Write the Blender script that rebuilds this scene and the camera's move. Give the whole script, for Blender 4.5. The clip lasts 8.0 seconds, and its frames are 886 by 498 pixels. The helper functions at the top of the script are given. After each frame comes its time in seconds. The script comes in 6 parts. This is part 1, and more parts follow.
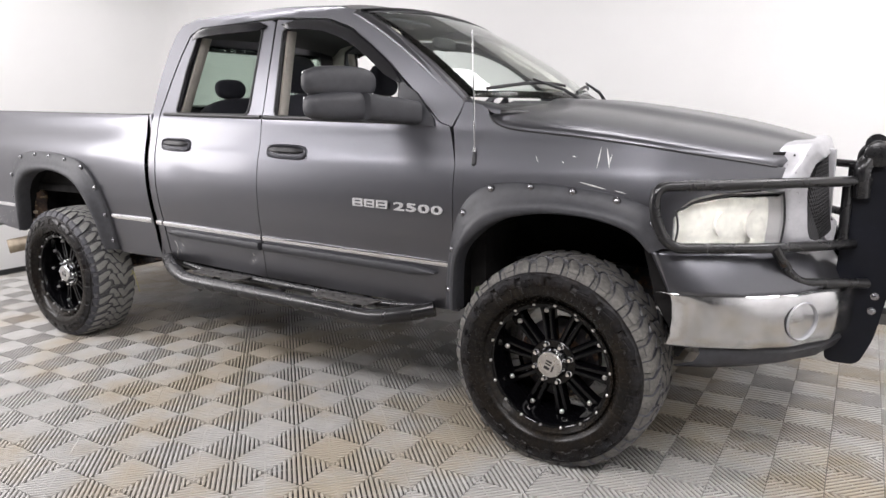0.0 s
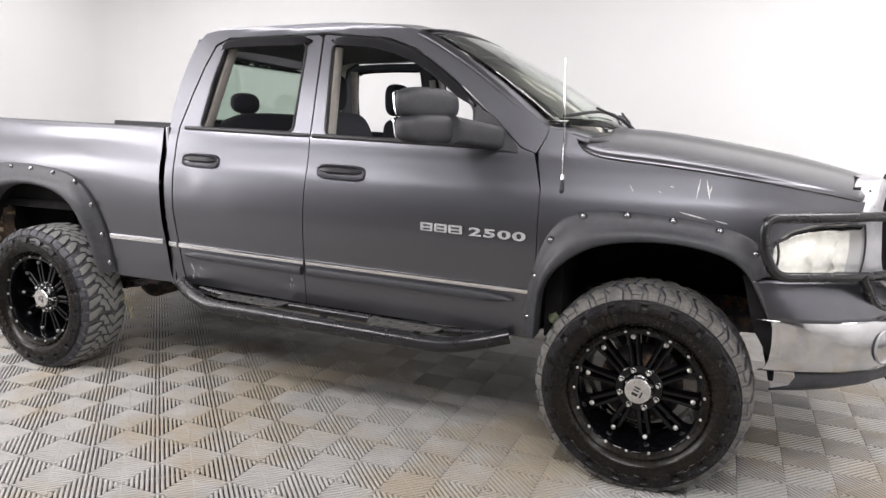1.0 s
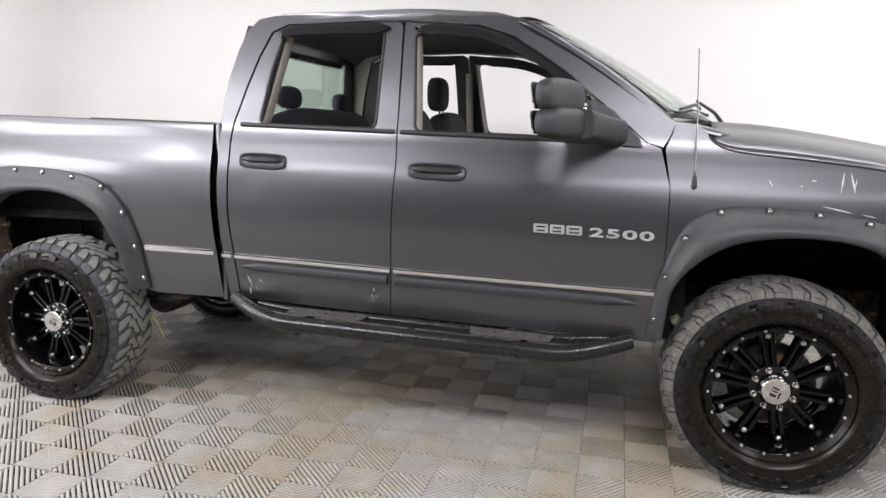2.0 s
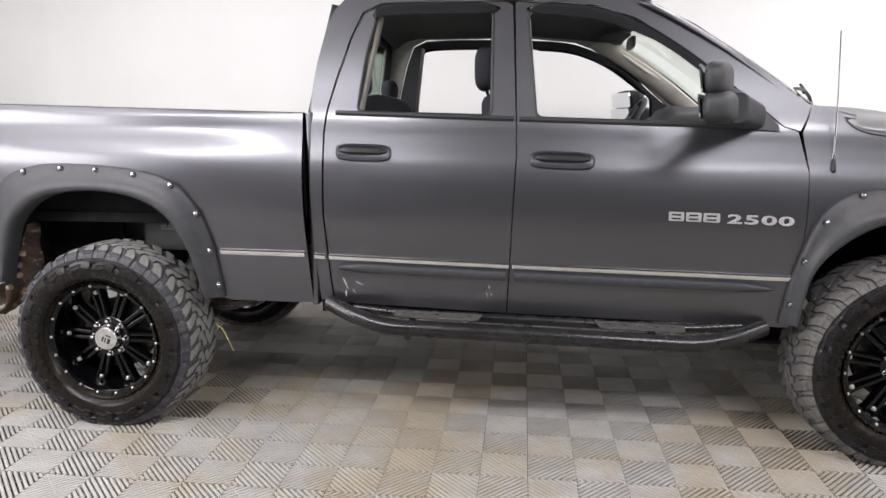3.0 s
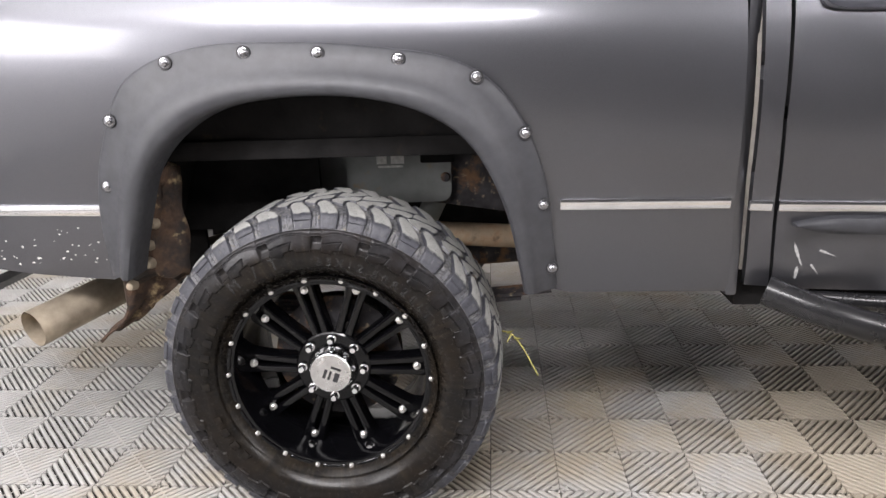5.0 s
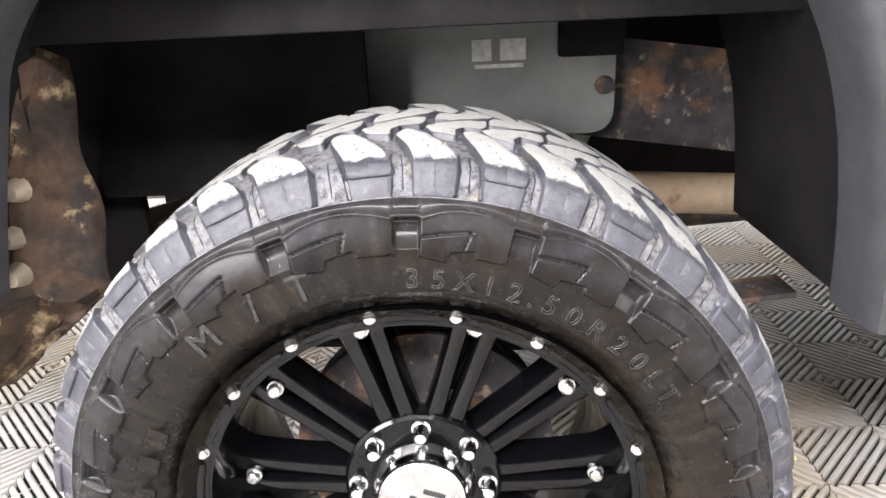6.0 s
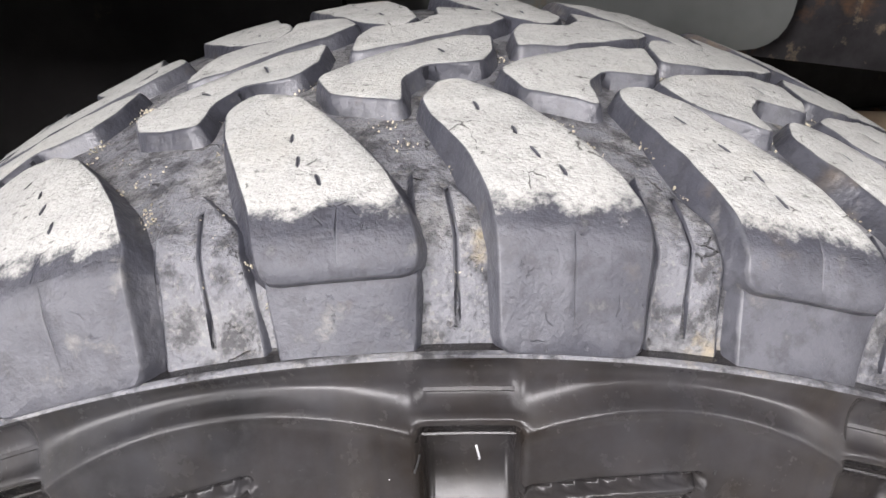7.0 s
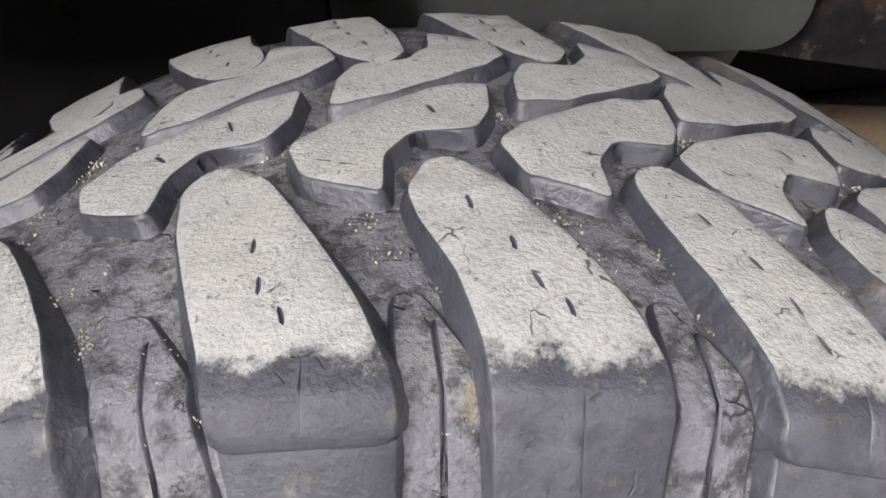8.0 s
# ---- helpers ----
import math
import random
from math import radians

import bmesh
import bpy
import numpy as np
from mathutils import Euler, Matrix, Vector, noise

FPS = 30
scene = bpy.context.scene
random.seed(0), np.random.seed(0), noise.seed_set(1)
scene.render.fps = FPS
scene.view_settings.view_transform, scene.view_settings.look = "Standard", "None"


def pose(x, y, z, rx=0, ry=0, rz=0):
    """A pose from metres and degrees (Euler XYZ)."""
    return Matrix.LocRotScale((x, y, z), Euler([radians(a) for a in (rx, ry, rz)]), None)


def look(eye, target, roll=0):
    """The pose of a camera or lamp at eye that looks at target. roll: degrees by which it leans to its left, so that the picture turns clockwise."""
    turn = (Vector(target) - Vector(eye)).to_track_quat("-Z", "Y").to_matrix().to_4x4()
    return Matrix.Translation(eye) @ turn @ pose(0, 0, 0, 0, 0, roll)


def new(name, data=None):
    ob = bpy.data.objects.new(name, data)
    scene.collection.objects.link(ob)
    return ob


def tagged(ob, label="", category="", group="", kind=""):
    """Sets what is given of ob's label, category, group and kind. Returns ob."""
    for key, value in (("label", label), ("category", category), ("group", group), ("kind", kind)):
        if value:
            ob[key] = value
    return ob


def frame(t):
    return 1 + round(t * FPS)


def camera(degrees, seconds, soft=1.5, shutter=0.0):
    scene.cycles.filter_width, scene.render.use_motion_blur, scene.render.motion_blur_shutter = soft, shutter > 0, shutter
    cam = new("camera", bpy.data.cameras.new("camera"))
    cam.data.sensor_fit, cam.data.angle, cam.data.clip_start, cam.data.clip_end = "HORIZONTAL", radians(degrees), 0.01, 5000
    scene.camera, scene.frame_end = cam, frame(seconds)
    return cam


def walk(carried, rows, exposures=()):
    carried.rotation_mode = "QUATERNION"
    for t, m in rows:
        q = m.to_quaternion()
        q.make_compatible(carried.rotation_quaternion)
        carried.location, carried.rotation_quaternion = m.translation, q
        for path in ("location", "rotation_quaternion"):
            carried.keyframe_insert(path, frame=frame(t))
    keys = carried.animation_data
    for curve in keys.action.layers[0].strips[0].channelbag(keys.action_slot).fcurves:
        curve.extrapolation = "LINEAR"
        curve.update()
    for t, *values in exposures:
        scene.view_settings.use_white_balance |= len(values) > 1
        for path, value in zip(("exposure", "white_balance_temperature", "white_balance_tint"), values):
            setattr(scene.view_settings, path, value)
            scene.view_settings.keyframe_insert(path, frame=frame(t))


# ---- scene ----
cam = camera(66.2, 8.0)
PATH = [
    (0, (4.61, -3.453, 1.446), (3.577, -1.784, 1.066), -0.8),
    (0.5, (4.232, -3.561, 1.465), (3.297, -1.832, 1.1), 1.3),
    (1, (3.836, -3.779, 1.471), (3.085, -1.955, 1.143), 1.2),
    (1.5, (3.378, -3.849, 1.46), (2.767, -1.971, 1.146), 1.0),
    (3, (1.945, -3.847, 1.436), (1.715, -1.893, 1.075), 0.0),
    (3.5, (1.471, -3.702, 1.42), (1.367, -1.732, 1.093), -0.7),
    (4, (1.039, -3.383, 1.354), (0.939, -1.419, 0.989), -1.7),
    (4.5, (0.673, -3.005, 1.339), (0.519, -1.064, 0.879), -1.3),
    (5, (0.408, -2.527, 1.229), (0.26, -0.614, 0.666), -2.1),
    (6.3, (-0.007, -1.386, 0.972), (-0.060, 0.436, 0.148), -2.9),
    (6.5, (-0.017, -1.268, 0.953), (-0.073, 0.512, 0.042), -3.1),
    (7, (-0.017, -1.125, 0.947), (-0.045, 0.604, -0.059), -2.2),
    (7.5, (-0.018, -1.083, 0.966), (-0.033, 0.572, -0.156), -1.7),
    (8, (-0.015, -1.073, 0.973), (-0.020, 0.579, -0.155), -1.1),
]
walk(cam, [(t, look(eye, target, roll)) for t, eye, target, roll in PATH],
     exposures=[(0.0, 0.15), (4.0, 0.15), (4.5, 0.25), (5.0, 0.6), (6.2, 1.9), (6.6, 1.8), (7.0, 1.27), (7.5, 1.0), (8.0, 0.8)])

# ---- world and light ----
world = bpy.data.worlds.new("world")
scene.world = world
world.use_nodes = True
world.node_tree.nodes["Background"].inputs[0].default_value = (1.0, 0.97, 1.0, 1)
world.node_tree.nodes["Background"].inputs[1].default_value = 0.05


def area_lamp(name, x, y, z, sx, sy, watts, turn=0.0, tilt=0.0, colour=(1.0, 0.962, 0.985)):
    data = bpy.data.lights.new(name, "AREA")
    data.shape, data.size, data.size_y, data.energy, data.color = "RECTANGLE", sx, sy, watts, colour
    ob = new(name, data)
    ob.matrix_world = pose(x, y, z, tilt, turn, 0)
    return ob


# rows of ceiling panels of the photo booth, tilted towards the middle on the open side
area_lamp("ceiling_lamp_west", -1.45, -1.6, 3.28, 2.0, 3.6, 68)
# upright soft light on the end wall, mirrored in the bed side
area_lamp("wall_lamp_west", -2.50, -3.75, 2.15, 1.5, 2.0, 105, -90)
area_lamp("ceiling_lamp_east", 5.8, -1.8, 3.28, 0.9, 5.2, 112)
area_lamp("ceiling_lamp_far_east", 4.5, 0.5, 3.28, 3.0, 1.0, 68, 0, 8)
area_lamp("ceiling_lamp_far_west", -0.4, 1.0, 3.28, 3.0, 0.7, 32, 0, 14)
area_lamp("ceiling_lamp_near_west", -0.3, -3.6, 3.22, 2.4, 0.6, 132, 0, 22)
area_lamp("ceiling_lamp_near_east", 3.7, -3.6, 3.22, 1.8, 0.6, 90, 0, 22)


# ---- materials ----
def material(name, colour, rough=0.5, metal=0.0, grain=None, spots=None, bump=None, coat=0.0, extra=None):
    """grain: (scale, amount) lightness noise; spots: (scale, threshold, colour, strength); bump: (scale, strength)."""
    mat = bpy.data.materials.new(name)
    mat.use_nodes = True
    nt = mat.node_tree
    b = nt.nodes["Principled BSDF"]
    b.inputs["Base Color"].default_value = (*colour, 1)
    b.inputs["Roughness"].default_value = rough
    b.inputs["Metallic"].default_value = metal
    b.inputs["Coat Weight"].default_value = coat
    b.inputs["Coat Roughness"].default_value = 0.06
    co = nt.nodes.new("ShaderNodeTexCoord").outputs["Object"]
    out = None

    def tex(scale, detail=4.0, roughness=0.6):
        n = nt.nodes.new("ShaderNodeTexNoise")
        n.inputs["Scale"].default_value, n.inputs["Detail"].default_value = scale, detail
        n.inputs["Roughness"].default_value = roughness
        nt.links.new(co, n.inputs["Vector"])
        return n.outputs["Fac"]

    if grain:
        mr = nt.nodes.new("ShaderNodeMapRange")
        mr.inputs["From Min"].default_value, mr.inputs["From Max"].default_value = 0.34, 0.66
        mr.inputs["To Min"].default_value, mr.inputs["To Max"].default_value = 1 - grain[1], 1 + grain[1]
        nt.links.new(tex(grain[0]), mr.inputs["Value"])
        mx = nt.nodes.new("ShaderNodeVectorMath")
        mx.operation = "SCALE"
        mx.inputs[0].default_value = colour
        nt.links.new(mr.outputs[0], mx.inputs["Scale"])
        out = mx.outputs[0]
        rr = nt.nodes.new("ShaderNodeMapRange")
        rr.inputs["From Min"].default_value, rr.inputs["From Max"].default_value = 0.3, 0.7
        rr.inputs["To Min"].default_value, rr.inputs["To Max"].default_value = max(0.02, rough - 0.07), min(1, rough + 0.07)
        nt.links.new(tex(grain[0] * 2.3), rr.inputs["Value"])
        nt.links.new(rr.outputs[0], b.inputs["Roughness"])
    for sp in spots or ():
        ramp = nt.nodes.new("ShaderNodeMapRange")
        ramp.inputs["From Min"].default_value, ramp.inputs["From Max"].default_value = sp[1], sp[1] + 0.12
        ramp.inputs["To Max"].default_value = sp[3]
        nt.links.new(tex(sp[0], 6.0, 0.65), ramp.inputs["Value"])
        mix = nt.nodes.new("ShaderNodeMix")
        mix.data_type = "RGBA"
        nt.links.new(ramp.outputs[0], mix.inputs["Factor"])
        mix.inputs["A"].default_value = (*colour, 1)
        if out:
            nt.links.new(out, mix.inputs["A"])
        mix.inputs["B"].default_value = (*sp[2], 1)
        out = mix.outputs["Result"]
    if out:
        nt.links.new(out, b.inputs["Base Color"])
    if bump:
        bp = nt.nodes.new("ShaderNodeBump")
        bp.inputs["Strength"].default_value, bp.inputs["Distance"].default_value = bump[1], bump[2] if len(bump) > 2 else 0.002
        nt.links.new(tex(bump[0], 5.0), bp.inputs["Height"])
        nt.links.new(bp.outputs[0], b.inputs["Normal"])
    return mat


PAINT = material("grey_metallic_paint", (0.122, 0.123, 0.135), 0.35, 0.9, grain=(900, 0.12), spots=[(2.2, 0.66, (0.2, 0.195, 0.19), 0.25)], coat=0.35)
PAINT.node_tree.nodes["Principled BSDF"].inputs["Coat Roughness"].default_value = 0.10
FLARE = material("black_textured_plastic", (0.036, 0.037, 0.042), 0.50, 0, grain=(30, 0.15), bump=(900, 0.25, 0.0006))
BLACK = material("black_trim_plastic", (0.018, 0.018, 0.02), 0.45, 0, grain=(40, 0.2), bump=(600, 0.15, 0.0005))
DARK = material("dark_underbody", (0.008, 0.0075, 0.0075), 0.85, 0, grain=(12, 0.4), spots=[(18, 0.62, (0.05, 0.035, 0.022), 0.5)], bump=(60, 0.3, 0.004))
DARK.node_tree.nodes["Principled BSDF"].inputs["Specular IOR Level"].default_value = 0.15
RUST = material("rusty_steel", (0.045, 0.042, 0.046), 0.7, 0.2, grain=(25, 0.4), spots=[(13, 0.52, (0.24, 0.13, 0.06), 0.8), (40, 0.58, (0.45, 0.36, 0.23), 0.7)], bump=(120, 0.4, 0.002))
CHROME = material("chrome", (0.78, 0.78, 0.79), 0.12, 1.0, grain=(20, 0.06))
BRUSHED = material("worn_aluminium", (0.62, 0.61, 0.6), 0.3, 1.0, grain=(30, 0.12))
RUBBER = material("tyre_rubber", (0.03, 0.029, 0.028), 0.55, 0, grain=(35, 0.25), spots=[(9, 0.55, (0.075, 0.062, 0.05), 0.55)], bump=(300, 0.25, 0.0008))
GLOSS = material("gloss_black_wheel", (0.002, 0.002, 0.0025), 0.09, 0.0, grain=(60, 0.2))
GLOSS.node_tree.nodes["Principled BSDF"].inputs["Specular IOR Level"].default_value = 0.3
BOLT = material("dark_zinc_bolt", (0.34, 0.34, 0.36), 0.25, 1.0, grain=(60, 0.2))
BADGE = material("silver_badge", (0.6, 0.6, 0.61), 0.38, 0.6, grain=(60, 0.1))
LETTER = material("raised_rubber_letter", (0.016, 0.016, 0.016), 0.24, 0, grain=(60, 0.2))
TUBE = material("black_powder_coat", (0.012, 0.012, 0.013), 0.27, 0.0, grain=(3, 0.2), spots=[(9, 0.7, (0.12, 0.07, 0.035), 0.6)])
GUARD = material("dark_blue_black_plate", (0.006, 0.007, 0.011), 0.45, 0.0, grain=(8, 0.2), bump=(500, 0.1, 0.0004))
GUARD.node_tree.nodes["Principled BSDF"].inputs["Specular IOR Level"].default_value = 0.25
WALL = material("white_wall", (0.84, 0.84, 0.83), 0.75, 0, grain=(0.8, 0.02), bump=(40, 0.05, 0.001))
DARKWALL = material("dark_curtain", (0.045, 0.045, 0.047), 0.9, 0, grain=(4, 0.2))
CEIL = material("grey_ceiling", (0.48, 0.48, 0.48), 0.8, 0, grain=(3, 0.03))
CLOTH = material("dark_blue_grey_cloth", (0.025, 0.026, 0.034), 0.9, 0, grain=(200, 0.3), bump=(700, 0.4, 0.001))
BEIGE = material("taupe_interior_plastic", (0.40, 0.375, 0.335), 0.6, 0, grain=(30, 0.08), bump=(400, 0.15, 0.0005))
SLATE = material("slate_interior_plastic", (0.035, 0.036, 0.042), 0.55, 0, grain=(50, 0.15), bump=(400, 0.2, 0.0005))
BASE = material("baseboard_dark", (0.03, 0.03, 0.03), 0.6, 0, grain=(20, 0.2))
LENS_IN = material("headlight_reflector", (0.85, 0.85, 0.81), 0.35, 0.3, grain=(25, 0.12))
GREYMETAL = material("dusty_grey_steel", (0.22, 0.23, 0.225), 0.55, 0.3, grain=(10, 0.15), spots=[(16, 0.62, (0.30, 0.2, 0.1), 0.7)], bump=(90, 0.2, 0.001))
TANPIPE = material("dusty_tan_exhaust", (0.46, 0.36, 0.25), 0.75, 0.1, grain=(14, 0.25), spots=[(7, 0.56, (0.30, 0.14, 0.06), 0.7), (30, 0.58, (0.10, 0.08, 0.06), 0.6)], bump=(120, 0.3, 0.001))
PIPE = material("worn_exhaust_steel", (0.40, 0.34, 0.26), 0.5, 0.6, grain=(14, 0.25), spots=[(8, 0.6, (0.22, 0.13, 0.07), 0.6)], bump=(100, 0.15, 0.001))
HANDLE = material("dark_grey_handle_plastic", (0.048, 0.049, 0.058), 0.38, 0.2, grain=(40, 0.15))
RUSTTAN = material("flaking_tan_rust", (0.06, 0.034, 0.02), 0.8, 0.0, grain=(30, 0.5), spots=[(11, 0.47, (0.014, 0.011, 0.010), 0.95), (15, 0.60, (0.46, 0.36, 0.20), 0.85)], bump=(90, 0.6, 0.004))
SCUFF = material("grey_scuff", (0.30, 0.30, 0.295), 0.7, 0, grain=(60, 0.4))
SCRATCH = material("pale_scratch", (0.62, 0.62, 0.6), 0.6, 0, grain=(90, 0.2))


def glass(name, tint, rough=0.0):
    mat = bpy.data.materials.new(name)
    mat.use_nodes = True
    b = mat.node_tree.nodes["Principled BSDF"]
    b.inputs["Base Color"].default_value = (*tint, 1)
    b.inputs["Roughness"].default_value = rough
    b.inputs["IOR"].default_value = 1.45
    b.inputs["Transmission Weight"].default_value = 1.0
    return mat


GLASS = glass("windscreen_glass", (0.86, 0.93, 0.89))
TINTED = glass("green_tinted_glass", (0.36, 0.45, 0.39))
CLEAR = glass("clear_lens", (0.97, 0.97, 0.94), 0.05)


def floor_material():
    mat = material("ribbed_tile_plastic", (0.39, 0.382, 0.366), 0.40, 0, grain=(6, 0.1), bump=(300, 0.15, 0.0005),
                   spots=[(0.9, 0.47, (0.36, 0.31, 0.235), 0.85), (25, 0.68, (0.2, 0.17, 0.13), 0.4)])
    nt = mat.node_tree
    geo = nt.nodes.new("ShaderNodeNewGeometry").outputs["Position"]
    for n in nt.nodes:
        if n.bl_idname == "ShaderNodeTexNoise":
            nt.links.new(geo, n.inputs["Vector"])
    return mat


FLOOR = floor_material()
# near-black base: the shade in the gaps between ribs is put into its colour
FLOOR_LOW = material("rib_gap_shade", (0.035, 0.034, 0.031), 0.8, 0, grain=(20, 0.3))


# ---- mesh helpers ----
def thing(name, label, category, group="", kind="", at=(0, 0, 0)):
    ob = new(name)
    ob.location = at
    return tagged(ob, label, category, group, kind)


def finish(name, me, mat, parent=None, label="", smooth=True, angle=35):
    me.materials.append(mat)
    if smooth:
        me.shade_smooth()
        if angle:
            me.set_sharp_from_angle(angle=radians(angle))
    ob = new(name, me)
    if parent:
        ob.parent = parent
        ob.matrix_parent_inverse = Matrix.Identity(4)
    if label:
        ob["label"] = label
    return ob


def part(name, bm, mat, parent=None, label="", smooth=True, angle=35):
    me = bpy.data.meshes.new(name)
    bmesh.ops.recalc_face_normals(bm, faces=bm.faces)
    bm.to_mesh(me)
    bm.free()
    return finish(name, me, mat, parent, label, smooth, angle)


def box(bm, c, s, m=None, bevel=0.0):
    r = bmesh.ops.create_cube(bm, size=1.0)
    vs = r["verts"]
    bmesh.ops.scale(bm, verts=vs, vec=s)
    if bevel:
        es = list({e for v in vs for e in v.link_edges})
        q = bmesh.ops.bevel(bm, geom=es, offset=bevel, segments=2, affect="EDGES", profile=0.6)
        vs = list({v for f in q["faces"] for v in f.verts} | {v for v in vs if v.is_valid})
    bmesh.ops.transform(bm, matrix=Matrix.Translation(c) @ (m or Matrix.Identity(4)), verts=vs)
    return vs


def curve(pts, n=8, closed=False):
    """Catmull-Rom through points."""
    pts = [Vector(p) for p in pts]
    k = len(pts)
    out = []
    for i in range(k if closed else k - 1):
        def at(j):
            return pts[j % k] if closed else pts[min(max(j, 0), k - 1)]
        p0, p1, p2, p3 = at(i - 1), at(i), at(i + 1), at(i + 2)
        for j in range(n):
            t = j / n
            out.append(0.5 * (2 * p1 + (p2 - p0) * t + (2 * p0 - 5 * p1 + 4 * p2 - p3) * t * t + (3 * p1 - p0 - 3 * p2 + p3) * t ** 3))
    if not closed:
        out.append(pts[-1].copy())
    return out


def rounded(pts, r, n=5, closed=False):
    """Polyline with its corners rounded."""
    pts = [Vector(p) for p in pts]
    k, out = len(pts), []
    for i in range(k):
        if not closed and i in (0, k - 1):
            out.append(pts[i])
            continue
        a, b, c = pts[i - 1], pts[i], pts[(i + 1) % k]
        ra = min(r, (a - b).length * 0.48, (c - b).length * 0.48)
        p, q = b + (a - b).normalized() * ra, b + (c - b).normalized() * ra
        out += [(1 - t) ** 2 * p + 2 * t * (1 - t) * b + t * t * q for t in (j / n for j in range(n + 1))]
    return out


def sweep(bm, pts, r, n=12, closed=False, cap=True):
    """Tube of radius r (number or function of 0..1) along points."""
    pts = [Vector(p) for p in pts]
    k = len(pts)
    rings, up = [], None
    for i, p in enumerate(pts):
        d = (pts[(i + 1) % k] - pts[i - 1]) if closed else (pts[min(i + 1, k - 1)] - pts[max(i - 1, 0)])
        d.normalize()
        if up is None:
            up = d.orthogonal().normalized()
        up = (up - d * up.dot(d)).normalized()
        side = d.cross(up)
        rr = r(i / (k - 1)) if callable(r) else r
        rings.append([bm.verts.new(p + rr * (math.cos(2 * math.pi * j / n) * up + math.sin(2 * math.pi * j / n) * side)) for j in range(n)])
    for i in range(k if closed else k - 1):
        a, b = rings[i], rings[(i + 1) % k]
        for j in range(n):
            bm.faces.new((a[j], a[(j + 1) % n], b[(j + 1) % n], b[j]))
    if cap and not closed:
        bm.faces.new(rings[0])
        bm.faces.new(rings[-1][::-1])


def skin(bm, rows, close_u=False, close_v=False):
    """Surface over rows of points."""
    vs = [[bm.verts.new(p) for p in row] for row in rows]
    n, m = len(vs), len(vs[0])
    for i in range(n if close_u else n - 1):
        for j in range(m if close_v else m - 1):
            f = (vs[i][j], vs[i][(j + 1) % m], vs[(i + 1) % n][(j + 1) % m], vs[(i + 1) % n][j])
            bm.faces.new(f)
    return vs


def lathe(bm, profile, n=64, cx=0.0, cz=0.0):
    """Profile of (y, r) turned about the y axis."""
    skin(bm, [[(cx + r * math.sin(2 * math.pi * i / n), y, cz + r * math.cos(2 * math.pi * i / n)) for y, r in profile] for i in range(n)], close_u=True)


def solid(ob, t, offset=-1.0):
    md = ob.modifiers.new("thick", "SOLIDIFY")
    md.thickness, md.offset = t, offset
    return ob


def interp(x, pts):
    for (x0, y0), (x1, y1) in zip(pts, pts[1:]):
        if x <= x1:
            u = max(0.0, (x - x0) / (x1 - x0))
            u = u * u * (3 - 2 * u) * 0.5 + u * 0.5
            return y0 + (y1 - y0) * u
    return pts[-1][1]


def smooth_profile(pts, n=240):
    """Table of a Catmull-Rom curve through (z, w) points, as a function of z."""
    tab = curve([(a, b, 0) for a, b in pts], 30)
    zs, ws = np.array([p[0] for p in tab]), np.array([p[1] for p in tab])
    return lambda z: float(np.interp(z, zs, ws))


# ---- the booth ----
X0, X1, Y0, Y1, TOP = -2.55, 7.2, -5.6, 2.35, 3.3
FLOOR_Z = -0.018


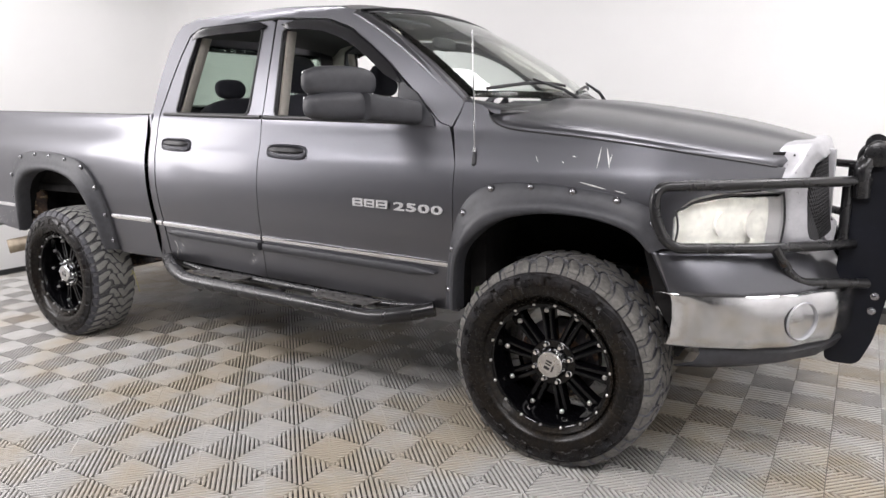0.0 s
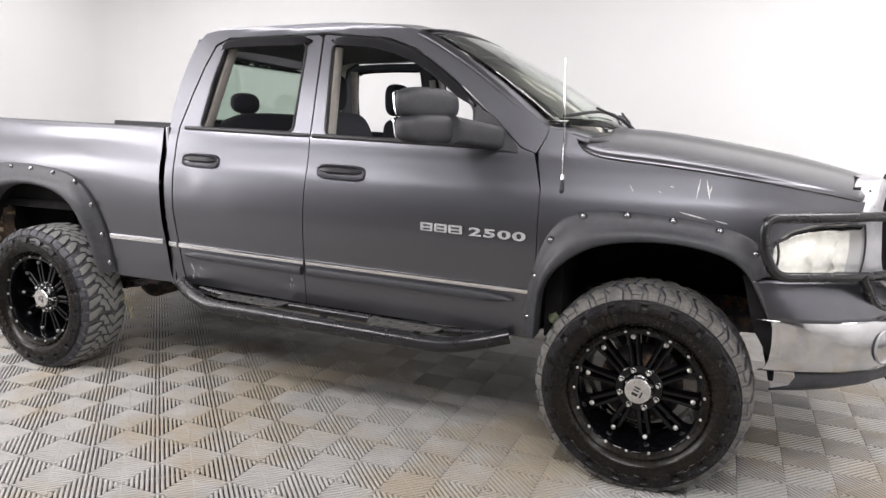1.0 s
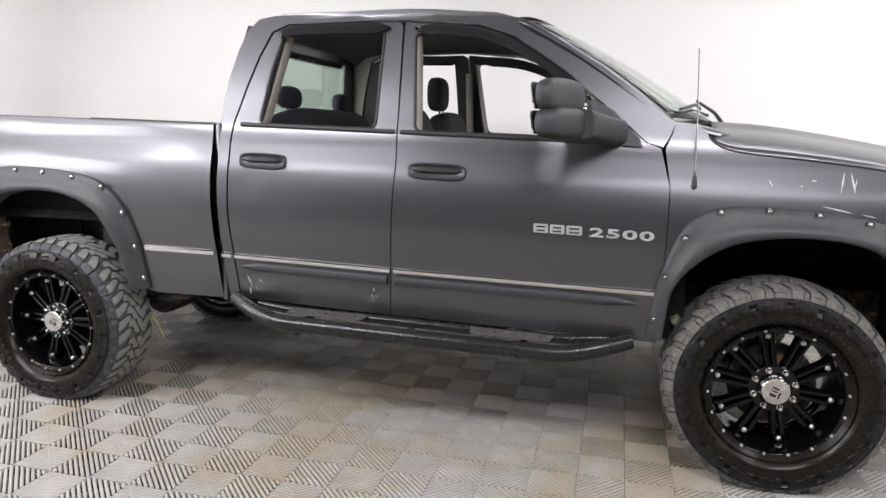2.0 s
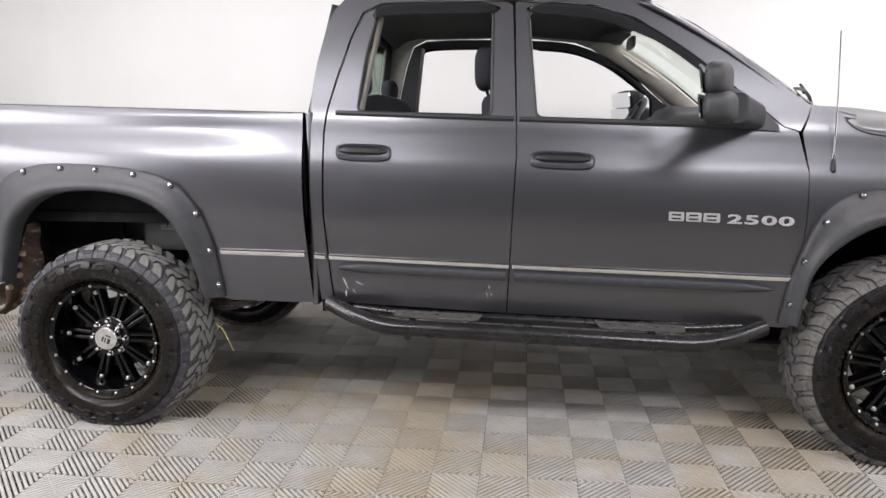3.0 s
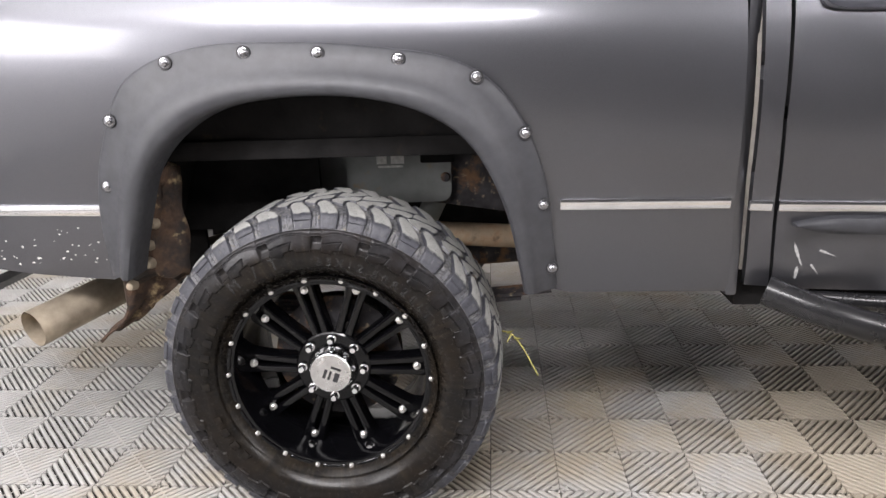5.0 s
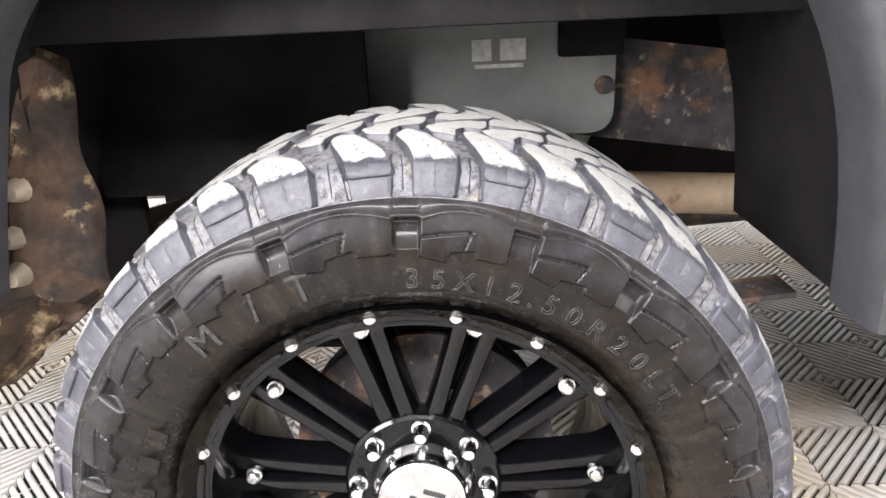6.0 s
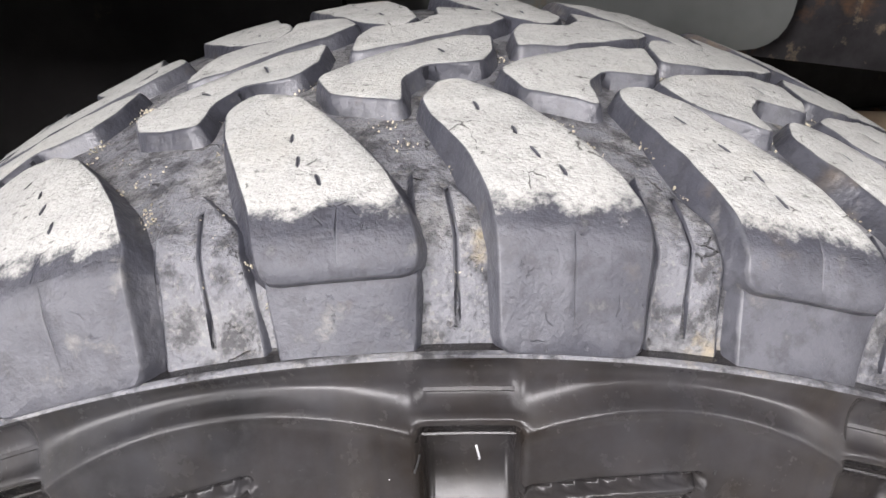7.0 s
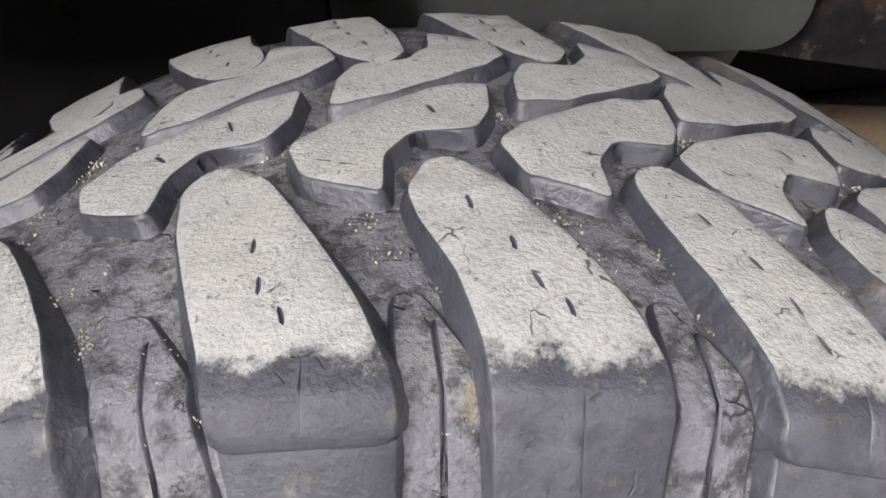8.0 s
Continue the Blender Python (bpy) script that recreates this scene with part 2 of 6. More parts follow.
def booth():
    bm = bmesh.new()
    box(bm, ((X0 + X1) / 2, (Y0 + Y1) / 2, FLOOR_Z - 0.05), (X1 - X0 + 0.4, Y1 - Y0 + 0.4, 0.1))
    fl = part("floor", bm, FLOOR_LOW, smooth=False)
    tagged(fl, "dusty grey ribbed plastic tile floor in a checker pattern", "floor", kind="structure")
    # walls run round in one sweep with rounded corners
    ring = rounded([(X0, Y0, 0), (X0, Y1, 0), (X1, Y1, 0), (X1, Y0, 0)], 0.55, 10, closed=True)
    k = len(ring)
    centre = Vector(((X0 + X1) / 2, (Y0 + Y1) / 2, 0))
    sides = {"wall_west": [], "wall_north": [], "wall_east": [], "wall_south": []}
    names = ["wall_south", "wall_west", "wall_north", "wall_east"]
    for i in range(k):
        a, b = ring[i], ring[(i + 1) % k]
        m = (a + b) / 2
        d = {"wall_west": abs(m.x - X0), "wall_east": abs(m.x - X1), "wall_south": abs(m.y - Y0), "wall_north": abs(m.y - Y1)}
        sides[min(d, key=d.get)].append((a, b))
    for nm, segs in sides.items():
        bm, bb = bmesh.new(), bmesh.new()
        for a, b in segs:
            nrm = Vector((-(b - a).y, (b - a).x, 0)).normalized()
            if nrm.dot(centre - a) > 0:
                nrm = -nrm
            for mesh, z0, z1, t0, t1 in ((bm, FLOOR_Z, TOP, 0.0, 0.12), (bb, FLOOR_Z, 0.028, -0.012, -0.001)):
                vs = [mesh.verts.new(p + nrm * t + Vector((0, 0, z))) for z in (z0, z1) for t in (t0, t1) for p in (a, b)]
                for f in ((0, 1, 5, 4), (2, 3, 7, 6), (4, 5, 7, 6), (0, 1, 3, 2)):
                    mesh.faces.new([vs[q] for q in f])
        for mesh in (bm, bb):
            bmesh.ops.remove_doubles(mesh, verts=mesh.verts, dist=0.0005)
        w = part(nm, bm, DARKWALL if nm == "wall_south" else WALL)
        tagged(w, "dark curtain closing the open side of the booth" if nm == "wall_south" else "plain white painted booth wall with rounded corners", "wall", kind="structure")
        w = part("baseboard", bb, BASE)
        tagged(w, "thin dark strip along the foot of the wall", "baseboard", kind="structure")
    bm = bmesh.new()
    box(bm, ((X0 + X1) / 2, (Y0 + Y1) / 2, TOP + 0.06), (X1 - X0 + 0.4, Y1 - Y0 + 0.4, 0.1))
    tagged(part("ceiling", bm, CEIL, smooth=False), "plain grey booth ceiling", "ceiling", kind="structure")
    return fl


floor_ob = booth()

# ---- pickup truck: body surfaces ----
truck = thing("pickup_truck", "dark grey metallic crew cab pickup truck, lifted, with scratches and dents", "pickup truck")
RAKE = 0.027
DENTS = [(1.17, 0.735, 0.055, 0.012), (1.23, 0.68, 0.05, -0.006), (1.80, 0.71, 0.035, 0.007), (1.16, 1.20, 0.10, 0.004), (1.30, 1.12, 0.12, 0.003)]
side_low = smooth_profile([(0.50, 0.83), (0.62, 0.868), (0.74, 0.892), (0.88, 0.908), (1.00, 0.926), (1.12, 0.934), (1.22, 0.930), (1.30, 0.918),
                           (1.36, 0.902), (1.43, 0.886), (1.50, 0.872), (1.60, 0.838), (1.75, 0.79), (1.90, 0.74), (2.05, 0.69)])
side_bed = smooth_profile([(0.50, 0.83), (0.62, 0.868), (0.74, 0.892), (0.88, 0.910), (1.00, 0.928), (1.12, 0.940), (1.22, 0.944), (1.29, 0.938),
                           (1.35, 0.918), (1.40, 0.893), (1.435, 0.880), (1.47, 0.876), (1.50, 0.869), (1.53, 0.845)])


def half_width(x, z):
    """Half width of the body side at length x and height z."""
    zb = z + RAKE * x
    u = min(1.0, max(0.0, (1.05 - x) / 0.7))
    u = u * u * (3 - 2 * u)
    w = (1 - u) * side_low(zb) + u * side_bed(zb)
    if x > 3.75:
        w -= 0.30 * ((x - 3.75) / 0.62) ** 2.8
    # dents low on the rear door
    for dx, dz, r, d in DENTS:
        q = ((x - dx) / r) ** 2 + ((z - dz) / (r * 0.8)) ** 2
        if q < 9:
            w -= d * math.exp(-q)
    if x < -0.75:
        w -= 0.05 * ((-0.75 - x) / 0.5) ** 2.2
    return w


def panel(name, outline, mat, parent, holes=(), side=-1, depth=0.022, step=(0.05, 0.03), label="", lift=0.0, surface=half_width):
    """A body panel: an outline in length and height laid on the body side, with turned-in edges."""
    bm = bmesh.new()
    edges = []
    for loop in (outline, *holes):
        vs = [bm.verts.new((p[0], 0, p[1])) for p in loop]
        edges += [bm.edges.new((vs[i], vs[(i + 1) % len(vs)])) for i in range(len(vs))]
    bmesh.ops.triangle_fill(bm, use_beauty=True, use_dissolve=False, edges=edges)
    xs, zs = [p[0] for p in outline], [p[1] for p in outline]
    for axis, lo, hi, st in ((0, min(xs), max(xs), step[0]), (2, min(zs), max(zs), step[1])):
        k = math.ceil(lo / st)
        while k * st < hi:
            co, no = [0, 0, 0], [0, 0, 0]
            co[axis], no[axis] = k * st, 1
            bmesh.ops.bisect_plane(bm, geom=bm.verts[:] + bm.edges[:] + bm.faces[:], plane_co=co, plane_no=no, dist=1e-5)
            k += 1
    bmesh.ops.dissolve_degenerate(bm, dist=1e-5, edges=bm.edges[:])
    bm.verts.index_update()
    verts, normals, faces = [], [], []
    for v in bm.verts:
        x, z = v.co.x, v.co.z
        e = 0.004
        dx = (surface(x + e, z) - surface(x - e, z)) / (2 * e)
        dz = (surface(x, z + e) - surface(x, z - e)) / (2 * e)
        n = Vector((-dx, 1, -dz)).normalized()
        w = surface(x, z) + lift
        verts.append((x, side * w, z))
        normals.append((n.x, side * n.y, n.z))
    for f in bm.faces:
        ids = [v.index for v in f.verts]
        a, b, c = (Vector(verts[i]) for i in ids[:3])
        if (b - a).cross(c - a).y * side < 0:
            ids.reverse()
        faces.append(ids)
    # turned-in edge, with a small rounded lip
    rim = {}
    for e in bm.edges:
        if len(e.link_faces) == 1:
            a, b = e.verts[0].index, e.verts[1].index
            na = len(verts)
            for i in (a, b):
                p = verts[i]
                verts.append(p)
                verts.append((p[0], p[1] - side * depth, p[2]))
                cdir = e.link_faces[0].calc_center_median() - (e.verts[0].co + e.verts[1].co) / 2
                out = Vector((-cdir.x, 0, -cdir.z)).normalized()
                normals.extend([tuple(out), tuple(out)])
            faces.append([na, na + 1, na + 3, na + 2])
    bm.free()
    me = bpy.data.meshes.new(name)
    me.from_pydata(verts, [], faces)
    me.materials.append(mat)
    me.shade_smooth()
    me.normals_split_custom_set_from_vertices(normals)
    ob = new(name, me)
    ob.parent = parent
    if label:
        ob["label"] = label
    return ob


def xz(pts):
    return [(p[0], p[1]) for p in pts]


def rail(x):
    return 1.511 - 0.0295 * x


def belt(x):
    return 1.532 - 0.0345 * x


# wheel arch curves: outer edge and inner lip of the flares
rear_out = [(-0.590, 0.690), (-0.578, 0.880), (-0.530, 1.035), (-0.440, 1.186), (-0.278, 1.251), (-0.060, 1.257), (0.161, 1.239), (0.340, 1.200), (0.455, 1.105), (0.535, 0.920), (0.567, 0.640)]
rear_in = [(-0.520, 0.690), (-0.455, 0.870), (-0.405, 0.975), (-0.320, 1.060), (-0.211, 1.115), (-0.045, 1.138), (0.120, 1.130), (0.260, 1.090), (0.365, 1.008), (0.440, 0.850), (0.482, 0.640)]
front_out = [(3.040, 0.600), (3.067, 0.797), (3.105, 0.950), (3.159, 1.073), (3.235, 1.148), (3.345, 1.178), (3.540, 1.178), (3.749, 1.160), (3.891, 1.128), (3.973, 1.078), (4.012, 0.960)]
front_in = [(3.110, 0.600), (3.128, 0.790), (3.165, 0.880), (3.225, 0.945), (3.300, 1.000), (3.395, 1.040), (3.540, 1.064), (3.700, 1.062), (3.820, 1.040), (3.900, 1.005), (3.960, 0.945)]


def mid(a, b, t):
    return [(p[0] + t * (q[0] - p[0]), p[1] + t * (q[1] - p[1])) for p, q in zip(a, b)]


def arch(a, b, t, n=5):
    return xz(curve([(p[0], p[1], 0) for p in mid(a, b, t)], n))


hood_line = smooth_profile([(3.22, 1.50), (3.26, 1.437), (3.32, 1.405), (3.42, 1.388), (3.64, 1.366), (3.90, 1.333), (4.18, 1.284), (4.362, 1.243), (4.45, 1.222)])
hood_top = smooth_profile([(3.15, 1.531), (3.30, 1.530), (3.5, 1.521), (3.7, 1.494), (3.9, 1.460), (4.1, 1.418), (4.25, 1.376), (4.352, 1.337), (4.45, 1.29)])


def build_sides(side):
    def lining(name, out, holes):
        panel(name, out, SLATE if name == "door_lining" else BEIGE, truck, holes, side=side, depth=0.004, lift=-0.045, label="dark door lining" if name == "door_lining" else "taupe pillar lining", step=(0.1, 0.06))
    # bed side
    wheel = arch(rear_out, rear_in, 0.5)
    out = [(-1.225, 1.545), *[(x, rail(x)) for x in np.linspace(-1.1, 0.968, 14)], (0.972, 1.17), (0.977, 0.93), (0.992, 0.622), (0.60, 0.622)]
    out += wheel[::-1] + [(-0.60, 0.672), (-0.80, 0.69), (-1.03, 0.722), (-1.22, 0.76)]
    bed = panel("bed_side", out, PAINT, truck, side=side, label="dark grey metallic bed side")
    # rear quarter strip of the cab with the back pillar
    out = [(1.008, 1.485), (1.010, 1.17), (1.015, 0.93), (1.030, 0.64), (1.088, 0.635), (1.075, 0.80), (1.062, 1.05), (1.063, 1.40), (1.075, 1.50), (1.115, 1.66), (1.165, 1.82), (1.215, 1.935),
           (1.30, 1.972), (1.90, 1.978), (2.25, 1.945), (2.42, 1.885), (2.70, 1.69), (2.925, 1.498), (3.003, 1.429), (3.068, 1.408), (3.100, 1.47), (3.112, 1.512), (2.90, 1.68), (2.66, 1.855), (2.44, 1.968), (2.30, 1.998), (1.90, 2.026), (1.26, 2.022), (1.14, 2.0), (1.085, 1.945), (1.05, 1.85), (1.020, 1.71), (1.006, 1.60)]
    lining("pillar_lining", out, ())
    panel("cab_frame", out, PAINT, truck, side=side, label="dark grey metallic pillars and roof rail")
    # rear door
    out = [(1.072, 1.40), (1.071, 1.05), (1.084, 0.80), (1.096, 0.63), (1.880, 0.60), (1.892, 0.86), (1.912, 1.30), (1.908, 1.452), (1.885, 1.95), (1.86, 1.966), (1.31, 1.962), (1.225, 1.925), (1.175, 1.815), (1.125, 1.655), (1.085, 1.50)]
    hole = xz(rounded([(1.213, 1.489, 0), (1.243, 1.75, 0), (1.285, 1.925, 0), (1.800, 1.930, 0), (1.803, 1.472, 0)], 0.035, 4, closed=True))
    lining("door_lining", out, [hole])
    rd = panel("rear_door", out, PAINT, truck, [hole], side=side, label="dark grey rear door, dented low at the back edge")
    # front door
    out = [(1.914, 1.45), (1.917, 1.30), (1.897, 0.86), (1.885, 0.60), (3.092, 0.575), (3.095, 0.84), (3.1005, 1.05), (3.1005, 1.25), (3.060, 1.405), (3.000, 1.425), (2.92, 1.495), (2.69, 1.68), (2.41, 1.872), (2.24, 1.932), (1.90, 1.966), (1.897, 1.95)]
    hole = xz(rounded([(1.993, 1.463, 0), (1.950, 1.915, 0), (2.13, 1.917, 0), (2.290, 1.888, 0), (2.535, 1.778, 0), (2.755, 1.605, 0), (2.775, 1.436, 0)], 0.035, 4, closed=True))
    lining("door_lining", out, [hole])
    fd = panel("front_door", out, PAINT, truck, [hole], side=side, label="dark grey front door with the window down")
    # pale trim on the rear jamb of each window
    for (xa, za), (xb, zb), door in (((1.222, 1.489), (1.292, 1.915), rd), ((2.001, 1.463), (1.960, 1.905), fd)):
        bm = bmesh.new()
        rows = []
        for i in range(9):
            x, z = xa + (xb - xa) * i / 8, za + (zb - za) * i / 8
            w = half_width(x, z)
            rows.append([(x + o, side * (w - d), z) for o, d in ((-0.010, 0.032), (0.001, 0.035), (0.002, 0.044), (0.001, 0.092), (-0.012, 0.100))])
        skin(bm, rows)
        part("window_jamb", bm, BEIGE, door, "pale beige window jamb trim", angle=60)
    # front fender
    wheel = arch(front_out, front_in, 0.5)
    out = [(3.104, 1.25), (3.104, 1.05), (3.098, 0.80), (3.095, 0.60)] + wheel + [(4.003, 0.944), (4.028, 0.945), (4.030, 1.070), (4.052, 1.110), (4.088, 1.140), (4.15, 1.158), (4.25, 1.166), (4.345, 1.166), *[(x, hood_line(x)) for x in np.linspace(4.362, 3.26, 32)], (3.245, 1.455), (3.235, 1.475), (3.20, 1.497), (3.115, 1.512), (3.103, 1.462), (3.078, 1.403)]
    panel("front_fender", out, PAINT, truck, side=side, label="dark grey front fender with pale scratches")
    # chrome trim strip and black moulding on each panel
    def strip(name, x0, x1, z0, z1, h, mat, lift, parent, pointed=0):
        n = 16
        rows = []
        for i in range(n + 1):
            u = i / n
            x, z = x0 + (x1 - x0) * u, z0 + (z1 - z0) * u
            k = 1.0
            if pointed:
                d = min(u if pointed & 1 else 1, (1 - u) if pointed & 2 else 1)
                k = min(1.0, 0.15 + d * 9)
            rows.append([(x, side * (half_width(x, z + h * q * k) + lift * l), z + h * q * k) for q, l in ((0.5, 0.0), (0.42, 0.8), (0.15, 1.0), (-0.15, 1.0), (-0.42, 0.8), (-0.5, 0.0))])
        bm = bmesh.new()
        vs = skin(bm, rows)
        bm.faces.new(vs[0])
        bm.faces.new(vs[-1])
        return part(name, bm, mat, parent, angle=50)
    strip("trim_strip", 0.570, 0.968, 0.861, 0.857, 0.030, CHROME, 0.010, bed)["label"] = "silver trim strip"
    strip("trim_strip", -1.19, -0.560, 0.880, 0.866, 0.030, CHROME, 0.010, bed)["label"] = "silver trim strip"
    strip("trim_strip", 1.013, 1.064, 0.850, 0.848, 0.028, CHROME, 0.010, truck)["label"] = "silver trim strip"
    strip("trim_strip", 1.080, 1.890, 0.847, 0.824, 0.028, CHROME, 0.010, rd)["label"] = "silver trim strip"
    strip("trim_strip", 1.905, 3.088, 0.824, 0.798, 0.028, CHROME, 0.010, fd)["label"] = "silver trim strip"
    strip("side_moulding", 1.120, 1.878, 0.801, 0.778, 0.046, FLARE, 0.028, rd, 1)["label"] = "black rubber side moulding"
    strip("side_moulding", 1.915, 3.000, 0.778, 0.752, 0.046, FLARE, 0.028, fd, 2)["label"] = "black rubber side moulding"
    # window trims and belt seals
    def seal(name, loop, parent, r=0.007, mat=BLACK, lift=0.0):
        bm = bmesh.new()
        sweep(bm, [(p[0], side * (half_width(p[0], p[1]) + lift), p[1]) for p in loop], r, 8, closed=True)
        part(name, bm, mat, parent, "black window seal")
    seal("window_seal", xz(rounded([(1.213, 1.489, 0), (1.243, 1.75, 0), (1.285, 1.925, 0), (1.800, 1.930, 0), (1.803, 1.472, 0)], 0.035, 4, closed=True)), rd)
    seal("window_seal", xz(rounded([(1.993, 1.463, 0), (1.950, 1.915, 0), (2.13, 1.917, 0), (2.290, 1.888, 0), (2.535, 1.778, 0), (2.755, 1.605, 0), (2.775, 1.436, 0)], 0.035, 4, closed=True)), fd)

    def belt_strip(x0, x1, parent):
        bm = bmesh.new()
        sweep(bm, [(x, side * (half_width(x, belt(x) - 0.007) + 0.002), belt(x) - 0.007) for x in np.linspace(x0, x1, 10)], 0.011, 8)
        part("belt_seal", bm, BLACK, parent, "black rubber belt seal")
    belt_strip(1.12, 1.90, rd)
    belt_strip(1.925, 2.83, fd)

    # rain visors above the windows
    def visor(pts, parent):
        c = curve([(p[0], 0, p[1]) for p in pts], 6)
        rows = []
        for i, p in enumerate(c):
            u = i / (len(c) - 1)
            k = min(1.0, 0.1 + 7 * min(u, 1 - u))
            rows.append([(p.x, side * (half_width(p.x, p.z + dz * k) + o), p.z + dz * k) for dz, o in ((0.028, 0.004), (0.022, 0.018), (0.0, 0.032 * k), (-0.03, 0.036 * k), (-0.028, 0.030 * k), (0.0, 0.022 * k))])
        bm = bmesh.new()
        skin(bm, rows)
        part("rain_visor", bm, TINTBLK, parent, "smoked black plastic rain visor", angle=60)
    visor([(1.265, 1.91), (1.31, 1.936), (1.45, 1.944), (1.65, 1.944), (1.83, 1.938)], rd)
    visor([(1.945, 1.932), (2.10, 1.928), (2.27, 1.902), (2.45, 1.832), (2.62, 1.722), (2.77, 1.605)], fd)

    # door handles: a recessed cup and a bar
    def handle(x0, x1, z0, z1, parent):
        bm = bmesh.new()
        cx, cz, hx = (x0 + x1) / 2, (z0 + z1) / 2, (x1 - x0) / 2
        hz, sl = (z1 - z0) / 2, -0.03
        rows = []
        m = 40
        for f, dy in ((1.0, 0.0), (0.98, 0.008), (0.93, 0.012), (0.88, 0.008), (0.80, 0.003)):
            row = []
            for i in range(m):
                a = 2 * math.pi * i / m
                ca, sa = math.cos(a), math.sin(a)
                x = cx + hx * f * math.copysign(abs(ca) ** 0.45, ca)
                z = cz + hz * (1 - (1 - f) * 2.2) * math.copysign(abs(sa) ** 0.6, sa) + sl * (x - cx)
                row.append((x, side * (half_width(x, z) + dy), z))
            rows.append(row)
        vs = skin(bm, rows, close_v=True)
        bm.faces.new(vs[-1])
        h = part("door_handle", bm, HANDLE, parent, "black plastic door handle", angle=40)
        bm = bmesh.new()
        rows = []
        for i in range(11):
            u = i / 10
            x = x0 + 0.018 + (x1 - x0 - 0.036) * u
            k = 0.35 + 0.65 * min(1, 6 * min(u, 1 - u))
            zz = cz + 0.008 + sl * (x - cx)
            yy = half_width(x, cz)
            rows.append([(x, side * (yy + o * k), zz + dz * k) for dz, o in ((0.016, 0.004), (0.012, 0.019), (-0.006, 0.021), (-0.014, 0.014), (-0.015, 0.004))])
        vs = skin(bm, rows, close_v=True)
        bm.faces.new(vs[0]), bm.faces.new(vs[-1])
        part("grip", bm, BLACK, h)
    handle(1.122, 1.373, 1.277, 1.352, rd)
    handle(1.972, 2.245, 1.249, 1.323, fd)
    return bed, rd, fd


TINTBLK = material("smoked_plastic", (0.01, 0.01, 0.012), 0.2, 0, grain=(20, 0.2), coat=0.3)
bed_side, rear_door, front_door = build_sides(-1)
build_sides(1)


# ---- flares ----
def flare(outer, inner, side, bolts, proud=0.062):
    a, b = curve([(p[0], 0, p[1]) for p in outer], 6), curve([(p[0], 0, p[1]) for p in inner], 6)
    rows = []
    for p, q in zip(a, b):
        w0 = half_width(p.x, p.z)
        row = []
        for t, o, in ((-0.01, 0.0), (0.0, 0.014), (0.04, 0.020), (0.25, 0.027), (0.45, 0.036), (0.56, 0.046), (0.68, proud * 0.93), (0.8, proud), (0.92, proud * 0.97), (0.98, proud * 0.8), (1.0, proud * 0.5), (1.0, -0.03), (0.96, -0.03), (0.94, proud * 0.4)):
            x, z = p.x + t * (q.x - p.x), p.z + t * (q.z - p.z)
            w = half_width(x, z) if t < 0.5 else half_width(p.x + 0.5 * (q.x - p.x), p.z + 0.5 * (q.z - p.z))
            row.append((x, side * (w + o), z))
        rows.append(row)
    bm = bmesh.new()
    vs = skin(bm, rows)
    bm.faces.new(vs[0]), bm.faces.new(vs[-1])
    ob = part("fender_flare", bm, FLARE, truck, "matte black riveted fender flare", angle=50)
    bm = bmesh.new()
    lathe(bm, [(0.006, 0.0001), (0.006, 0.0125), (-0.002, 0.0125), (-0.003, 0.010), (-0.003, 0.0085), (-0.007, 0.008), (-0.0095, 0.0055), (-0.0105, 0.0001)], 14)
    first = washer = None
    for x, z, w in bolts:
        if washer is None:
            wm = bmesh.new()
            lathe(wm, [(0.004, 0.0165), (-0.0005, 0.0165), (-0.0022, 0.0155), (-0.0022, 0.011)], 16)
            washer = part("washer", wm, BLACK, ob, "black washer")
            wme = washer.data
        else:
            washer = new("washer", wme)
            washer.parent = ob
        washer.location = (x, side * w, z)
        if side > 0:
            washer.rotation_euler = (0, 0, math.pi)
        if first is None:
            first = part("bolt", bm, BOLT, ob, "dark zinc bolt")
            me = first.data
        else:
            first = new("bolt", me)
            first.parent = ob
        first.location = (x, side * w, z)
        if side > 0:
            first.rotation_euler = (0, 0, math.pi)
    return ob


def bolt_places(outer, inner, xs_z):
    return [(x, z, half_width(x, z) + 0.026) for x, z in xs_z]


rear_bolts = bolt_places(rear_out, rear_in, [(-0.535, 0.935), (-0.490, 1.095), (-0.332, 1.222), (-0.147, 1.238), (0.022, 1.231), (0.203, 1.212), (0.376, 1.168), (0.484, 1.040), (0.528, 0.868), (0.552, 0.702)])
front_bolts = bolt_places(front_out, front_in, [(3.073, 0.690), (3.106, 0.880), (3.170, 1.045), (3.300, 1.155), (3.478, 1.168), (3.656, 1.156), (3.832, 1.130), (3.965, 1.050)])
for s in (-1, 1):
    flare(rear_out, rear_in, s, rear_bolts)
    flare(front_out, front_in, s, front_bolts)


# ---- roof, glass, hood ----
def roof_edge(x):
    """Height and half width of the roof rail at length x."""
    z = interp(x, [(1.085, 1.945), (1.14, 2.0), (1.26, 2.022), (1.90, 2.026), (2.30, 2.0), (2.44, 1.968)])
    return z, half_width(x, z)


